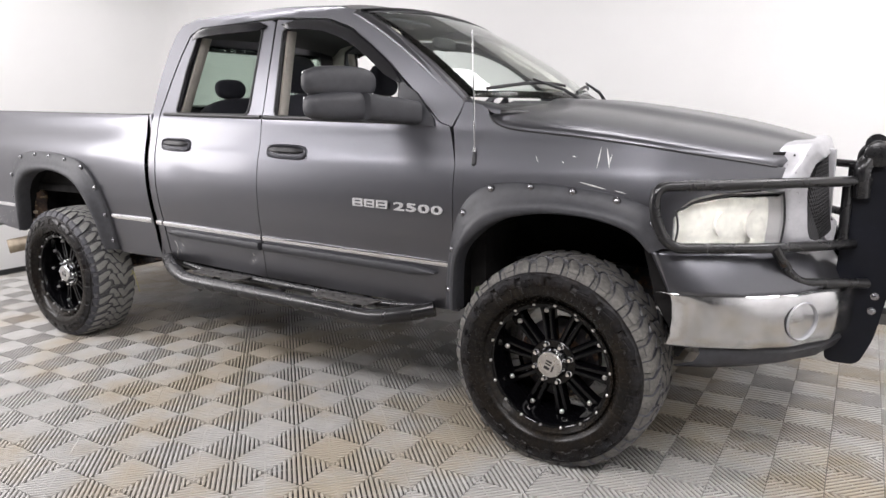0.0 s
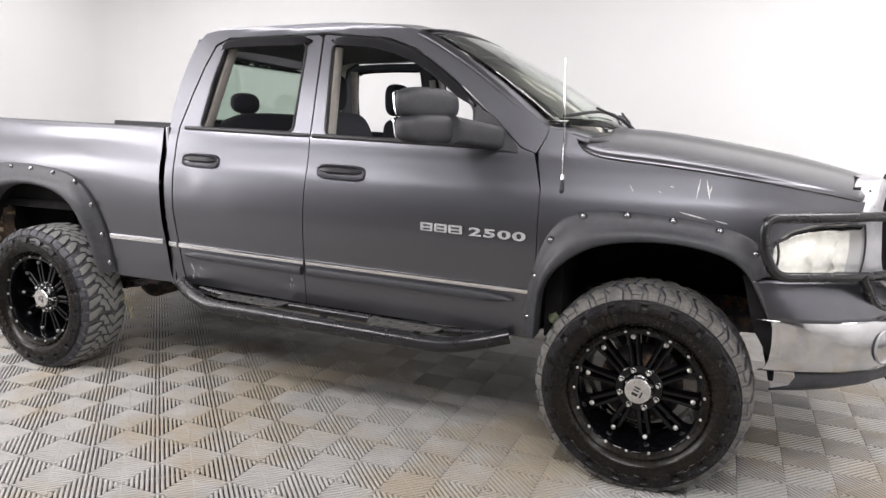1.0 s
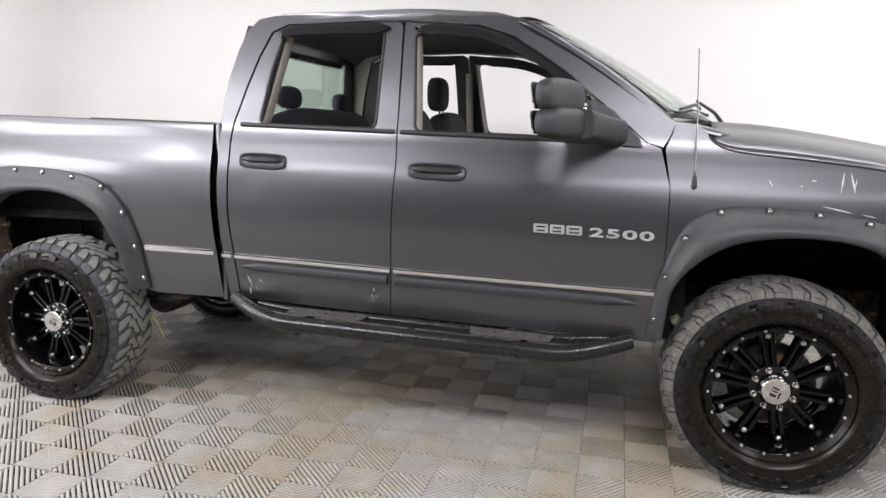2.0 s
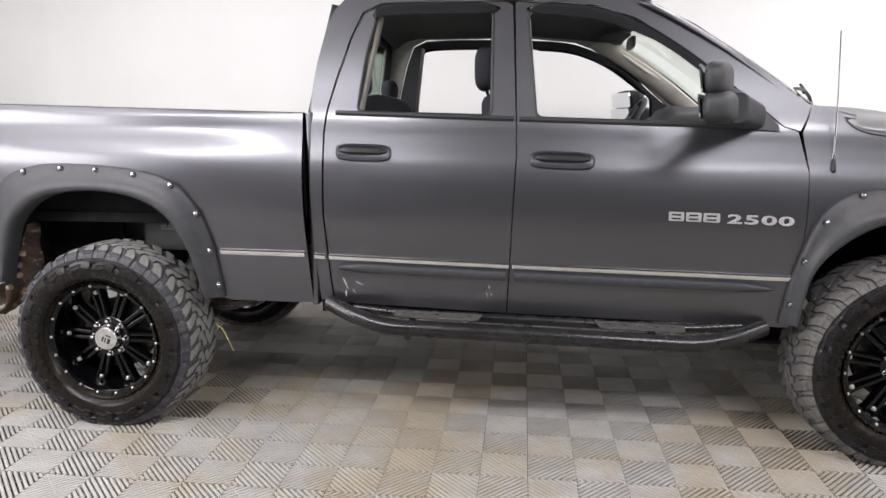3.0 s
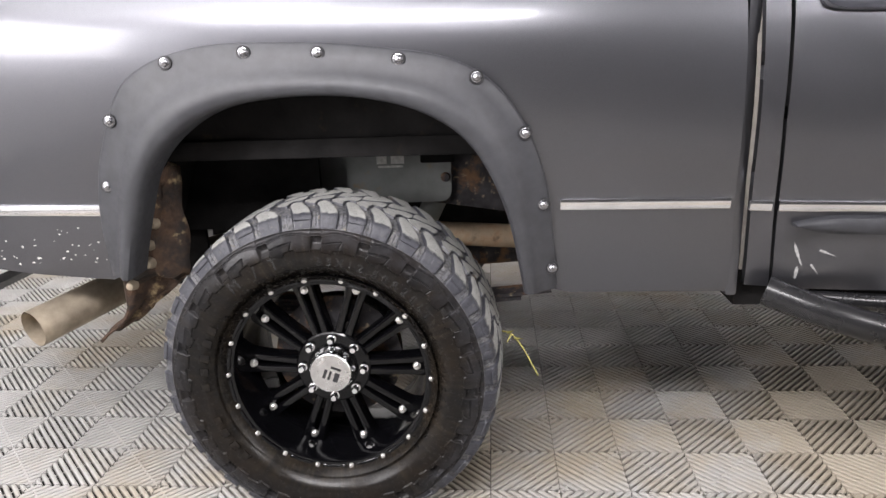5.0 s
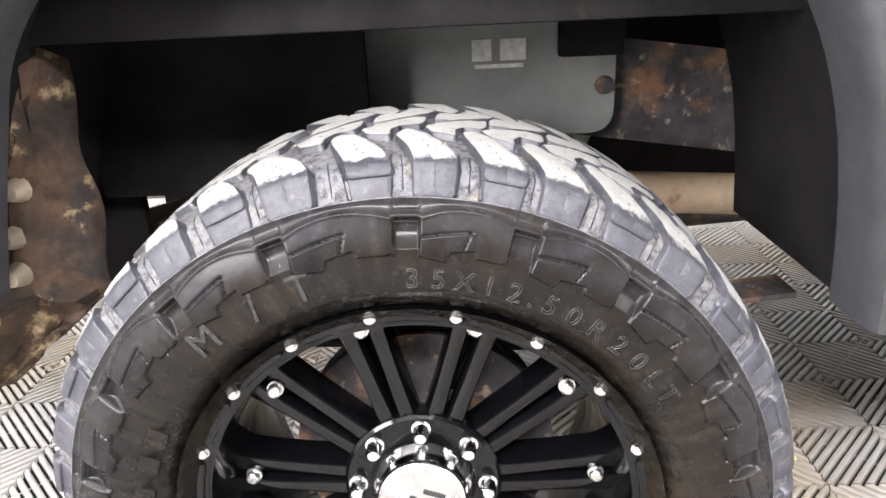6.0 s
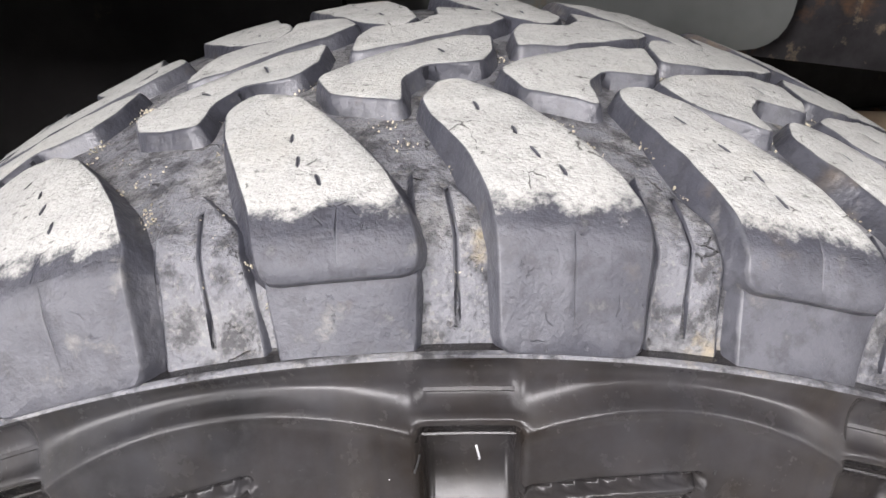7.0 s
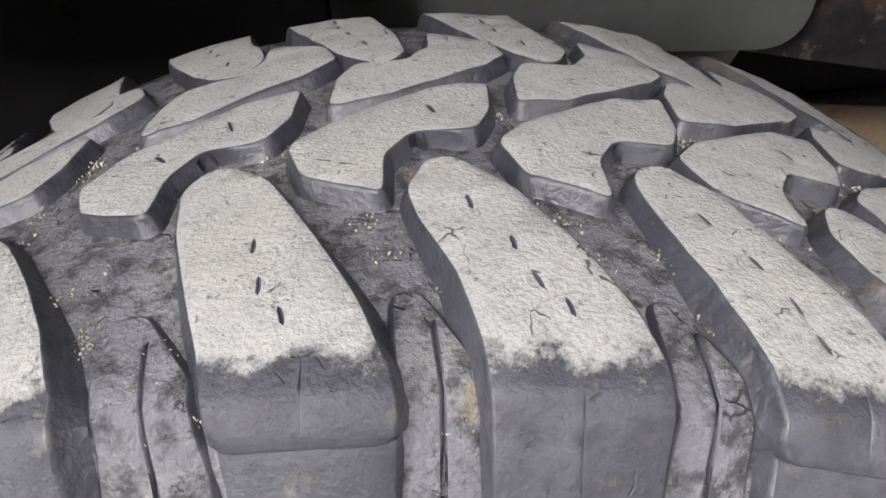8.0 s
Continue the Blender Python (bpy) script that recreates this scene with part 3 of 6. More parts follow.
bm = bmesh.new()
rows = []
for i in range(33):
    x = 1.09 + (2.47 - 1.09) * i / 32
    z0, w0 = roof_edge(x)
    crown = 0.055 * min(1.0, 0.35 + 3 * (x - 1.09)) * min(1, 0.55 + 2.2 * max(0, 2.47 - x))
    row = []
    for j in range(25):
        v = -1 + 2 * j / 24
        lip = 0.07 * (1 - abs(v) ** 2.5)
        row.append((x + (lip if x > 2.4 else 0) * max(0, (x - 2.3) / 0.17) - (0.05 * (1 - v * v) * max(0, (1.25 - x) / 0.12) if x < 1.25 else 0), w0 * v, z0 + crown * (1 - abs(v) ** 2.6)))
    rows.append(row)
skin(bm, rows)
part("roof", bm, PAINT, truck, "dark grey metallic roof", angle=60)


def screen_point(u, v, bulge=0.0):
    """Windscreen: u across from -1 to 1, v from base 0 to top 1."""
    bx, bz, bw = 3.085 + 0.27 * (1 - abs(u) ** 2.3), 1.528 - 0.012 * (1 - u * u), 0.80
    tx, tz, tw = 2.44 + 0.075 * (1 - abs(u) ** 2.3), 1.966 + 0.045 * (1 - abs(u) ** 2.6), 0.70
    x, z, w = bx + (tx - bx) * v, bz + (tz - bz) * v, bw + (tw - bw) * v
    k = 4 * v * (1 - v)
    return Vector((x + 0.012 * k + bulge, u * w, z + 0.022 * k + bulge))


bm = bmesh.new()
skin(bm, [[screen_point(-0.975 + 1.95 * j / 24, 0.02 + 0.96 * i / 16) for j in range(25)] for i in range(17)])
ob = solid(part("windscreen", bm, GLASS, truck, "clear green-tinted windscreen"), 0.005)
ob.visible_shadow = False
for s in (-1, 1):
    bm = bmesh.new()
    skin(bm, [[screen_point(s * (0.968 + 0.02 * j / 4), i / 16, 0.002) for j in range(5)] for i in range(17)])
    solid(part("windscreen_seal", bm, BLACK, truck, "black windscreen seal"), 0.012)
    bm = bmesh.new()
    skin(bm, [[screen_point(s * (0.988 + 0.05 * j / 4), i / 16, 0.004 - 0.010 * (j / 4) ** 2) for j in range(5)] for i in range(17)])
    solid(part("pillar_face", bm, PAINT, truck, "dark grey face of the windscreen pillar"), 0.012)
bm = bmesh.new()
skin(bm, [[screen_point(-1 + 2 * j / 24, 0.955 + 0.06 * i / 3, 0.002) for j in range(25)] for i in range(4)])
solid(part("windscreen_seal", bm, BLACK, truck, "black windscreen seal"), 0.010)


def back_point(u, v):
    x0, z0, w0 = 1.012 - 0.03 * (1 - u * u), 1.49, 0.83
    x1, z1, w1 = 1.09 - 0.035 * (1 - u * u), 1.955, 0.68
    return Vector((x0 + (x1 - x0) * v - 0.01 * v * (1 - v), u * (w0 + (w1 - w0) * v), z0 + (z1 - z0) * v))


bm = bmesh.new()
skin(bm, [[back_point(-0.8 + 1.6 * j / 16, 0.05 + 0.84 * i / 8) for j in range(17)] for i in range(9)])
ob = solid(part("rear_window", bm, TINTED, truck, "green-tinted rear window"), 0.005)
ob.visible_shadow = False
bm = bmesh.new()
for u0, u1, v0, v1 in ((-1, -0.8, -0.1, 1.03), (0.8, 1, -0.1, 1.03), (-0.8, 0.8, -0.1, 0.05), (-0.8, 0.8, 0.89, 1.03)):
    skin(bm, [[back_point(u0 + (u1 - u0) * j / 8, v0 + (v1 - v0) * i / 6) for j in range(9)] for i in range(7)])
bmesh.ops.remove_doubles(bm, verts=bm.verts, dist=0.002)
solid(part("cab_back", bm, PAINT, truck, "dark grey cab back panel", angle=60), 0.03)
bm = bmesh.new()
box(bm, (1.0, 0, 1.05), (0.03, 1.76, 0.88), bevel=0.01)
part("cab_back_lower", bm, PAINT, truck, "dark grey lower cab back")


def hood_edge(x):
    z = hood_line(x)
    return z + 0.002, half_width(x, z) - 0.004


bm = bmesh.new()
rows = []
for i in range(41):
    x = 3.25 + (4.352 - 3.25) * i / 40
    z0, w0 = hood_edge(x)
    top = hood_top(x)
    row = []
    for j in range(49):
        v = -1 + 2 * j / 48
        a = abs(v)
        y = v * w0
        # shoulder rise, shallow valley, raised centre
        rise = (1 - a ** 3.2) ** 0.75 if a < 1 else 0.0
        bulge = 0.028 / (1 + math.exp((a - 0.42) * 30))
        front = max(0.0, (x - 4.1) / 0.25)
        z = z0 + (top - 0.028 - z0) * rise + bulge * (1 - 0.3 * front)
        xx = x + 0.085 * (1 - a * a) * max(0, (x - 3.9) / 0.45) ** 2 + (0.07 * (1 - a * a) * max(0, (3.4 - x) / 0.15) if x < 3.4 else 0)
        row.append((xx, y, z))
    rows.append(row)
skin(bm, rows)
ob = part("hood", bm, PAINT, truck, "dark grey hood with worn paint near the front edge", angle=60)
solid(ob, 0.012)
# cowl under the windscreen
bm = bmesh.new()
skin(bm, [[(3.12 + 0.27 * (1 - abs(u) ** 2.3) * 0.9 + 0.05 * k - 0.06, u * 0.83, 1.505 - 0.01 * k) for u in np.linspace(-1, 1, 25)] for k in (0, 1, 2, 3, 4)])
solid(part("cowl", bm, BLACK, truck, "black plastic cowl under the windscreen"), 0.01)

for s in (-1, 1):
    # painted corner between pillar, fender and cowl
    bm = bmesh.new()
    rows = []
    for x in np.linspace(3.06, 3.29, 12):
        z = interp(x, [(3.06, 1.525), (3.12, 1.508), (3.20, 1.496), (3.29, 1.475)])
        w = half_width(x, z)
        rows.append([(x, s * (w - 0.003), z - 0.02), (x, s * (w - 0.005), z - 0.004), (x, s * (w - 0.012), z + 0.003), (x, s * (w - 0.04), z + 0.010), (x, s * (w - 0.10), z + 0.012)])
    skin(bm, rows)
    part("cowl_corner", bm, PAINT, truck, "dark grey corner below the windscreen pillar", angle=60)
    # dark joint between hood and fender
    bm = bmesh.new()
    pts = []
    for x in np.linspace(3.245, 4.335, 50):
        z, w = hood_edge(x)
        pts.append((x, s * (w + 0.0045), z - 0.003))
    sweep(bm, pts, 0.0042, 6)
    part("hood_joint", bm, BLACK, truck, "dark joint beside the hood")

# ---- wheels and tyres: built round the origin, outer face towards -y ----
HUB_Z, WHEEL_Y = 0.427, 0.835
GROWN = 0.011  # the loaded tyre stands lower and its tread is that much larger
WHEELBASE = 3.567


def tyre_material(name, layers, rough, cracks=0.0, streaks=None, edge=None, bump=(300, 0.4, 0.0012), gloss=0.35):
    """Rubber in layers of (noise scale, from, to, colour, strength), with cracks, radial streaks and a dusted crown."""
    mat = bpy.data.materials.new(name)
    mat.use_nodes = True
    nt = mat.node_tree
    b = nt.nodes["Principled BSDF"]
    co = nt.nodes.new("ShaderNodeTexCoord").outputs["Object"]

    def node(kind, **ins):
        n = nt.nodes.new("ShaderNode" + kind)
        return n

    def noise(scale, detail=6.0, rgh=0.65, vec=None):
        n = node("TexNoise")
        n.inputs["Scale"].default_value, n.inputs["Detail"].default_value, n.inputs["Roughness"].default_value = scale, detail, rgh
        nt.links.new(vec or co, n.inputs["Vector"])
        return n.outputs["Fac"]

    def ramp(v, a, c, lo=0.0, hi=1.0):
        n = node("MapRange")
        for k, x in (("From Min", a), ("From Max", c), ("To Min", lo), ("To Max", hi)):
            n.inputs[k].default_value = x
        nt.links.new(v, n.inputs["Value"])
        return n.outputs[0]

    def blend(f, a, c):
        n = node("Mix")
        n.data_type = "RGBA"
        nt.links.new(f, n.inputs["Factor"])
        for k, x in (("A", a), ("B", c)):
            if isinstance(x, tuple):
                n.inputs[k].default_value = (*x, 1)
            else:
                nt.links.new(x, n.inputs[k])
        return n.outputs["Result"]

    def mul(a, c, op="MULTIPLY"):
        n = node("Math")
        n.operation = op
        for k, x in ((0, a), (1, c)):
            if isinstance(x, (int, float)):
                n.inputs[k].default_value = x
            else:
                nt.links.new(x, n.inputs[k])
        return n.outputs[0]

    def stack(ls):
        out = ls[0][3]
        for sc, lo, hi, col, k in ls[1:]:
            out = blend(ramp(noise(sc), lo, hi, 0.0, k), out, col)
        return out

    b.inputs["Specular IOR Level"].default_value = gloss
    col = stack(layers)
    height = mul(noise(bump[0], 4.0, 0.55), 1.0)
    if streaks:
        sep = node("SeparateXYZ")
        nt.links.new(co, sep.inputs[0])
        cmb = node("CombineXYZ")
        nt.links.new(sep.outputs["X"], cmb.inputs["X"])
        nt.links.new(sep.outputs["Z"], cmb.inputs["Z"])
        nrm = node("VectorMath")
        nrm.operation = "NORMALIZE"
        nt.links.new(cmb.outputs[0], nrm.inputs[0])
        ln = node("VectorMath")
        ln.operation = "LENGTH"
        nt.links.new(cmb.outputs[0], ln.inputs[0])
        lines = ramp(noise(streaks[0], 5.0, 0.6, nrm.outputs[0]), 0.47, 0.68)
        patch = ramp(noise(6.0, 4.0), 0.40, 0.62)
        near = ramp(ln.outputs["Value"], 0.286, 0.345, 1.0, 0.12)
        col = blend(mul(mul(lines, patch), streaks[2]), col, streaks[1])
        col = blend(mul(mul(near, ramp(noise(60, 6.0), 0.4, 0.65)), 0.10), col, streaks[1])
        # pale dust and grey sheen of the shoulder plates, both mixed into the colour
        col = blend(mul(ramp(ln.outputs["Value"], 0.352, 0.378, 0.0, 1.0), ramp(noise(40, 6.0), 0.30, 0.70, 0.05, 0.6)), col, (0.036, 0.036, 0.040))
    if cracks:
        warp = node("TexNoise")
        warp.inputs["Scale"].default_value, warp.inputs["Detail"].default_value = 60, 4
        nt.links.new(co, warp.inputs["Vector"])
        add = node("VectorMath")
        add.operation = "MULTIPLY_ADD"
        nt.links.new(warp.outputs["Color"], add.inputs[0])
        add.inputs[1].default_value = (0.016, 0.016, 0.016)
        nt.links.new(co, add.inputs[2])
        vo = node("TexVoronoi")
        vo.feature = "DISTANCE_TO_EDGE"
        vo.inputs["Scale"].default_value = 58
        nt.links.new(add.outputs[0], vo.inputs["Vector"])
        line = ramp(vo.outputs["Distance"], 0.0, 0.026, 1.0, 0.0)
        part_of = ramp(noise(75, 3.0), 0.585, 0.63)
        crack = mul(line, part_of)
        pits = ramp(noise(230, 4.0, 0.6), 0.655, 0.70)
        both = mul(crack, mul(pits, 0.6), "MAXIMUM")
        col = blend(mul(both, cracks), col, (0.045, 0.043, 0.042))
        height = mul(height, mul(both, 0.9), "SUBTRACT")
    if edge:
        sep = node("SeparateXYZ")
        nt.links.new(co, sep.inputs[0])
        away = mul(sep.outputs["Y"], 0.0, "ABSOLUTE")
        line = mul(away, mul(noise(75, 12.0, 0.80), 0.042), "ADD")
        worn = ramp(line, 0.1405, 0.1450)
        col = blend(worn, col, stack(edge))
        nt.links.new(ramp(worn, 0, 1, rough, 0.5), b.inputs["Roughness"])
        height = mul(height, ramp(worn, 0, 1, 1.0, 0.45))
    else:
        nt.links.new(ramp(noise(layers[0][0] * 2), 0.3, 0.7, rough - 0.05, rough + 0.05), b.inputs["Roughness"])
    if isinstance(col, tuple):
        b.inputs["Base Color"].default_value = (*col, 1)
    else:
        nt.links.new(col, b.inputs["Base Color"])
    bp = node("Bump")
    bp.inputs["Strength"].default_value, bp.inputs["Distance"].default_value = bump[1], bump[2]
    nt.links.new(height, bp.inputs["Height"])
    nt.links.new(bp.outputs[0], b.inputs["Normal"])
    return mat


RUBBER_LAYERS = [(60, 0, 0, (0.030, 0.031, 0.039), 1), (24, 0.40, 0.68, (0.066, 0.067, 0.076), 0.8), (140, 0.47, 0.62, (0.018, 0.018, 0.022), 0.55), (70, 0.60, 0.70, (0.17, 0.165, 0.15), 0.4), (15, 0.62, 0.74, (0.15, 0.11, 0.06), 0.4)]
TREAD = tyre_material("tread_rubber", RUBBER_LAYERS, 0.40, bump=(260, 0.5, 0.0014), gloss=0.5)
DUSTY = tyre_material("dusty_tread_rubber", [(60, 0, 0, (0.280, 0.280, 0.265), 1), (33, 0.42, 0.66, (0.235, 0.237, 0.228), 0.8), (130, 0.48, 0.66, (0.305, 0.303, 0.286), 0.6), (300, 0.52, 0.64, (0.17, 0.168, 0.162), 0.6), (900, 0.55, 0.68, (0.14, 0.138, 0.132), 0.6), (12, 0.55, 0.72, (0.29, 0.28, 0.25), 0.6)],
                      0.92, cracks=0.95, edge=RUBBER_LAYERS, bump=(620, 0.6, 0.0018))
GROOVE = tyre_material("dirty_groove_rubber", [(60, 0, 0, (0.105, 0.106, 0.116), 1), (30, 0.46, 0.62, (0.17, 0.168, 0.163), 0.8), (120, 0.46, 0.60, (0.02, 0.02, 0.023), 0.85), (500, 0.55, 0.64, (0.22, 0.21, 0.19), 0.3), (24, 0.61, 0.70, (0.30, 0.245, 0.15), 0.6)], 0.62, cracks=0.5, bump=(420, 0.9, 0.002))
SIDEWALL = tyre_material("tyre_sidewall_rubber", [(45, 0, 0, (0.0055, 0.0053, 0.0055), 1), (9, 0.42, 0.66, (0.0105, 0.0075, 0.0054), 0.9), (70, 0.58, 0.74, (0.045, 0.045, 0.046), 0.3), (230, 0.64, 0.70, (0.09, 0.087, 0.08), 0.3)], 0.25, streaks=(24, (0.095, 0.076, 0.048), 0.15), bump=(200, 0.12, 0.0006), gloss=0.17)

# profile of the tyre from the middle of the tread to the bead: (distance from the middle plane, radius)
_prof = [(0, 0.4375), (0.03, 0.4373), (0.06, 0.4363), (0.09, 0.4338), (0.115, 0.4290), (0.128, 0.4235), (0.1325, 0.4195), (0.1355, 0.4145), (0.1405, 0.404),
         (0.1475, 0.3925), (0.1545, 0.378), (0.1605, 0.360), (0.1635, 0.343), (0.1635, 0.325), (0.1600, 0.311), (0.1500, 0.299), (0.1380, 0.289), (0.1250, 0.2800)]
_pc = curve([(a, b, 0) for a, b in _prof], 12)
_pd = np.array([p.x for p in _pc])
_pr = np.array([p.y for p in _pc])
_ps = np.concatenate([[0], np.cumsum(np.hypot(np.diff(_pd), np.diff(_pr)))])
S_LINE = float(np.interp(-0.3925, -_pr, _ps))
S_END = float(_ps[-1])


def tyre_point(theta, s, h=0.0):
    """Point of the tyre at an angle (degrees, 0 at the top, towards +x), s along the profile (outer side positive), h above it."""
    a = abs(s)
    d, r = np.interp(a, _ps, _pd), np.interp(a, _ps, _pr)
    if s < 0 and a < 0.15:
        # the inner half of the crown has worn flatter
        r += 0.7 * (0.4375 - r) * min(1.0, (0.15 - a) / 0.03)
    r += 0.0025 * max(0.0, 1 - s / 0.07) if s >= 0 else 0.0025 + 0.0015 * min(1.0, a / 0.05) if a < 0.15 else 0.0
    e = 0.002
    td = np.interp(a + e, _ps, _pd) - np.interp(max(0, a - e), _ps, _pd)
    tr = np.interp(a + e, _ps, _pr) - np.interp(max(0, a - e), _ps, _pr)
    k = math.hypot(td, tr)
    nd, nr = -tr / k, td / k
    if a < 0.01:
        nd, nr = 0.0, 1.0
    grow = GROWN * min(1.0, max(0.0, (r - 0.285) / 0.10))
    d, r = d + nd * h, r + nr * h + grow
    t = radians(theta)
    # the foot of the tyre is pressed flat and bulges
    z = r * math.cos(t)
    press = max(0.0, -z - HUB_Z + 0.004)
    if z < -HUB_Z + 0.004:
        z = -HUB_Z + 0.004 - press * 0.15
    if d > 0.12 and z < -0.25:
        d += 0.010 * (1 - abs(r - 0.36) / 0.08 if abs(r - 0.36) < 0.08 else 0) * (-z - 0.25) / 0.19
    return (r * math.sin(t), -d if s >= 0 else d, z)


from mathutils import noise


def tread_block(name, outline, holes=(), depth=0.0135, top=0.0, into=None):
    """A moulded rubber block: outline of (degrees, s) set up from the tread's ground."""
    bm = bmesh.new()
    edges = []
    for loop in (outline, *holes):
        vs = [bm.verts.new((p[0] * 0.0075, p[1], 0)) for p in loop]
        edges += [bm.edges.new((vs[i], vs[(i + 1) % len(vs)])) for i in range(len(vs))]
    bmesh.ops.triangle_fill(bm, use_beauty=True, use_dissolve=False, edges=edges)
    for axis, st in ((0, 0.012), (1, 0.010)):
        lo, hi = min(v.co[axis] for v in bm.verts), max(v.co[axis] for v in bm.verts)
        k = math.ceil(lo / st)
        while k * st < hi:
            co, no = [0, 0, 0], [0, 0, 0]
            co[axis], no[axis] = k * st, 1
            bmesh.ops.bisect_plane(bm, geom=bm.verts[:] + bm.edges[:] + bm.faces[:], plane_co=co, plane_no=no, dist=1e-5)
            k += 1
    for f in bm.faces:
        if f.normal.z < 0:
            f.normal_flip()
    top_set = set(bm.faces)
    bound = [e for e in bm.edges if len(e.link_faces) == 1]
    # worn edge: the rim of the top drops a little, then the wall flares down
    heights = {v: top for v in bm.verts}
    for drop, grow in ((0.0004, 0.0006), (0.0016, 0.0006), (depth * 0.75, 0.0016), (depth, 0.0022)):
        ret = bmesh.ops.extrude_edge_only(bm, edges=bound)
        newv = [g for g in ret["geom"] if isinstance(g, bmesh.types.BMVert)]
        bound = [g for g in ret["geom"] if isinstance(g, bmesh.types.BMEdge) and all(v in newv for v in g.verts)]
        for v in newv:
            heights[v] = top - drop
        dirs = {}
        for e in bound:
            for v in e.verts:
                t = e.other_vert(v).co - v.co
                dirs.setdefault(v, []).append(t)
        cache = {}
        for v in newv:
            # push away from the solid: use the neighbouring wall's upper face direction
            nb = dirs.get(v, [])
            if len(nb) == 2:
                t = (nb[0].normalized() - nb[1].normalized())
                n = Vector((-t.y, t.x, 0))
                if n.length > 1e-6:
                    n.normalize()
                    up = [e.other_vert(v) for e in v.link_edges if e.other_vert(v) not in newv]
                    ref = None
                    for u in up:
                        for f in u.link_faces:
                            m = f.calc_center_median() - u.co
                            if m.length > 1e-6 and abs(m.dot(n)) > 1e-7:
                                ref = m if ref is None else ref + m
                    if ref is not None and n.dot(ref) > 0:
                        n = -n
                    cache[v] = n * grow
        for v, o in cache.items():
            v.co += o
    for v in heights:
        if heights[v] > top - 0.002:
            heights[v] += 0.0009 * noise.noise(Vector((v.co.x * 90, v.co.y * 90, top * 900))) - 0.0004
    for v in bm.verts:
        v.co = tyre_point(v.co.x / 0.0075, v.co.y, heights[v])
    if into is not None:
        off = len(into[0])
        bm.verts.index_update()
        into[0].extend(tuple(v.co) for v in bm.verts)
        for f in bm.faces:
            into[1].append([v.index + off for v in f.verts])
            into[2].append(0 if f in top_set else 1)
        bm.free()
        return None
    for f in bm.faces:
        f.material_index = 0 if f in top_set else 1
    me = bpy.data.meshes.new(name)
    bm.to_mesh(me)
    bm.free()
    return me


def soft(loop, r=0.006, n=3):
    """Rounds the corners of an outline of (degrees, metres)."""
    return [(p.x / 0.0075, p.y) for p in rounded([(a * 0.0075, s, 0) for a, s in loop], r, n, closed=True)]


def slit(a, s, length, width, lean):
    """A small lens-shaped cut."""
    dx, dy = math.sin(radians(lean)) * length / 2, math.cos(radians(lean)) * length / 2
    nx, ny = math.cos(radians(lean)) * width / 2, -math.sin(radians(lean)) * width / 2
    x = a * 0.0075
    ring = ((1.0, 0.15), (0.55, 0.85), (-0.1, 1.0), (-0.65, 0.75), (-1.0, -0.2), (-0.5, -0.9), (0.15, -0.8), (0.6, -1.0)) if length < 0.012 else ((1, 0), (0, 1), (-1, 0), (0, -1))
    return [((x + p * dx + q * nx) / 0.0075, s + p * dy + q * ny) for p, q in ring]


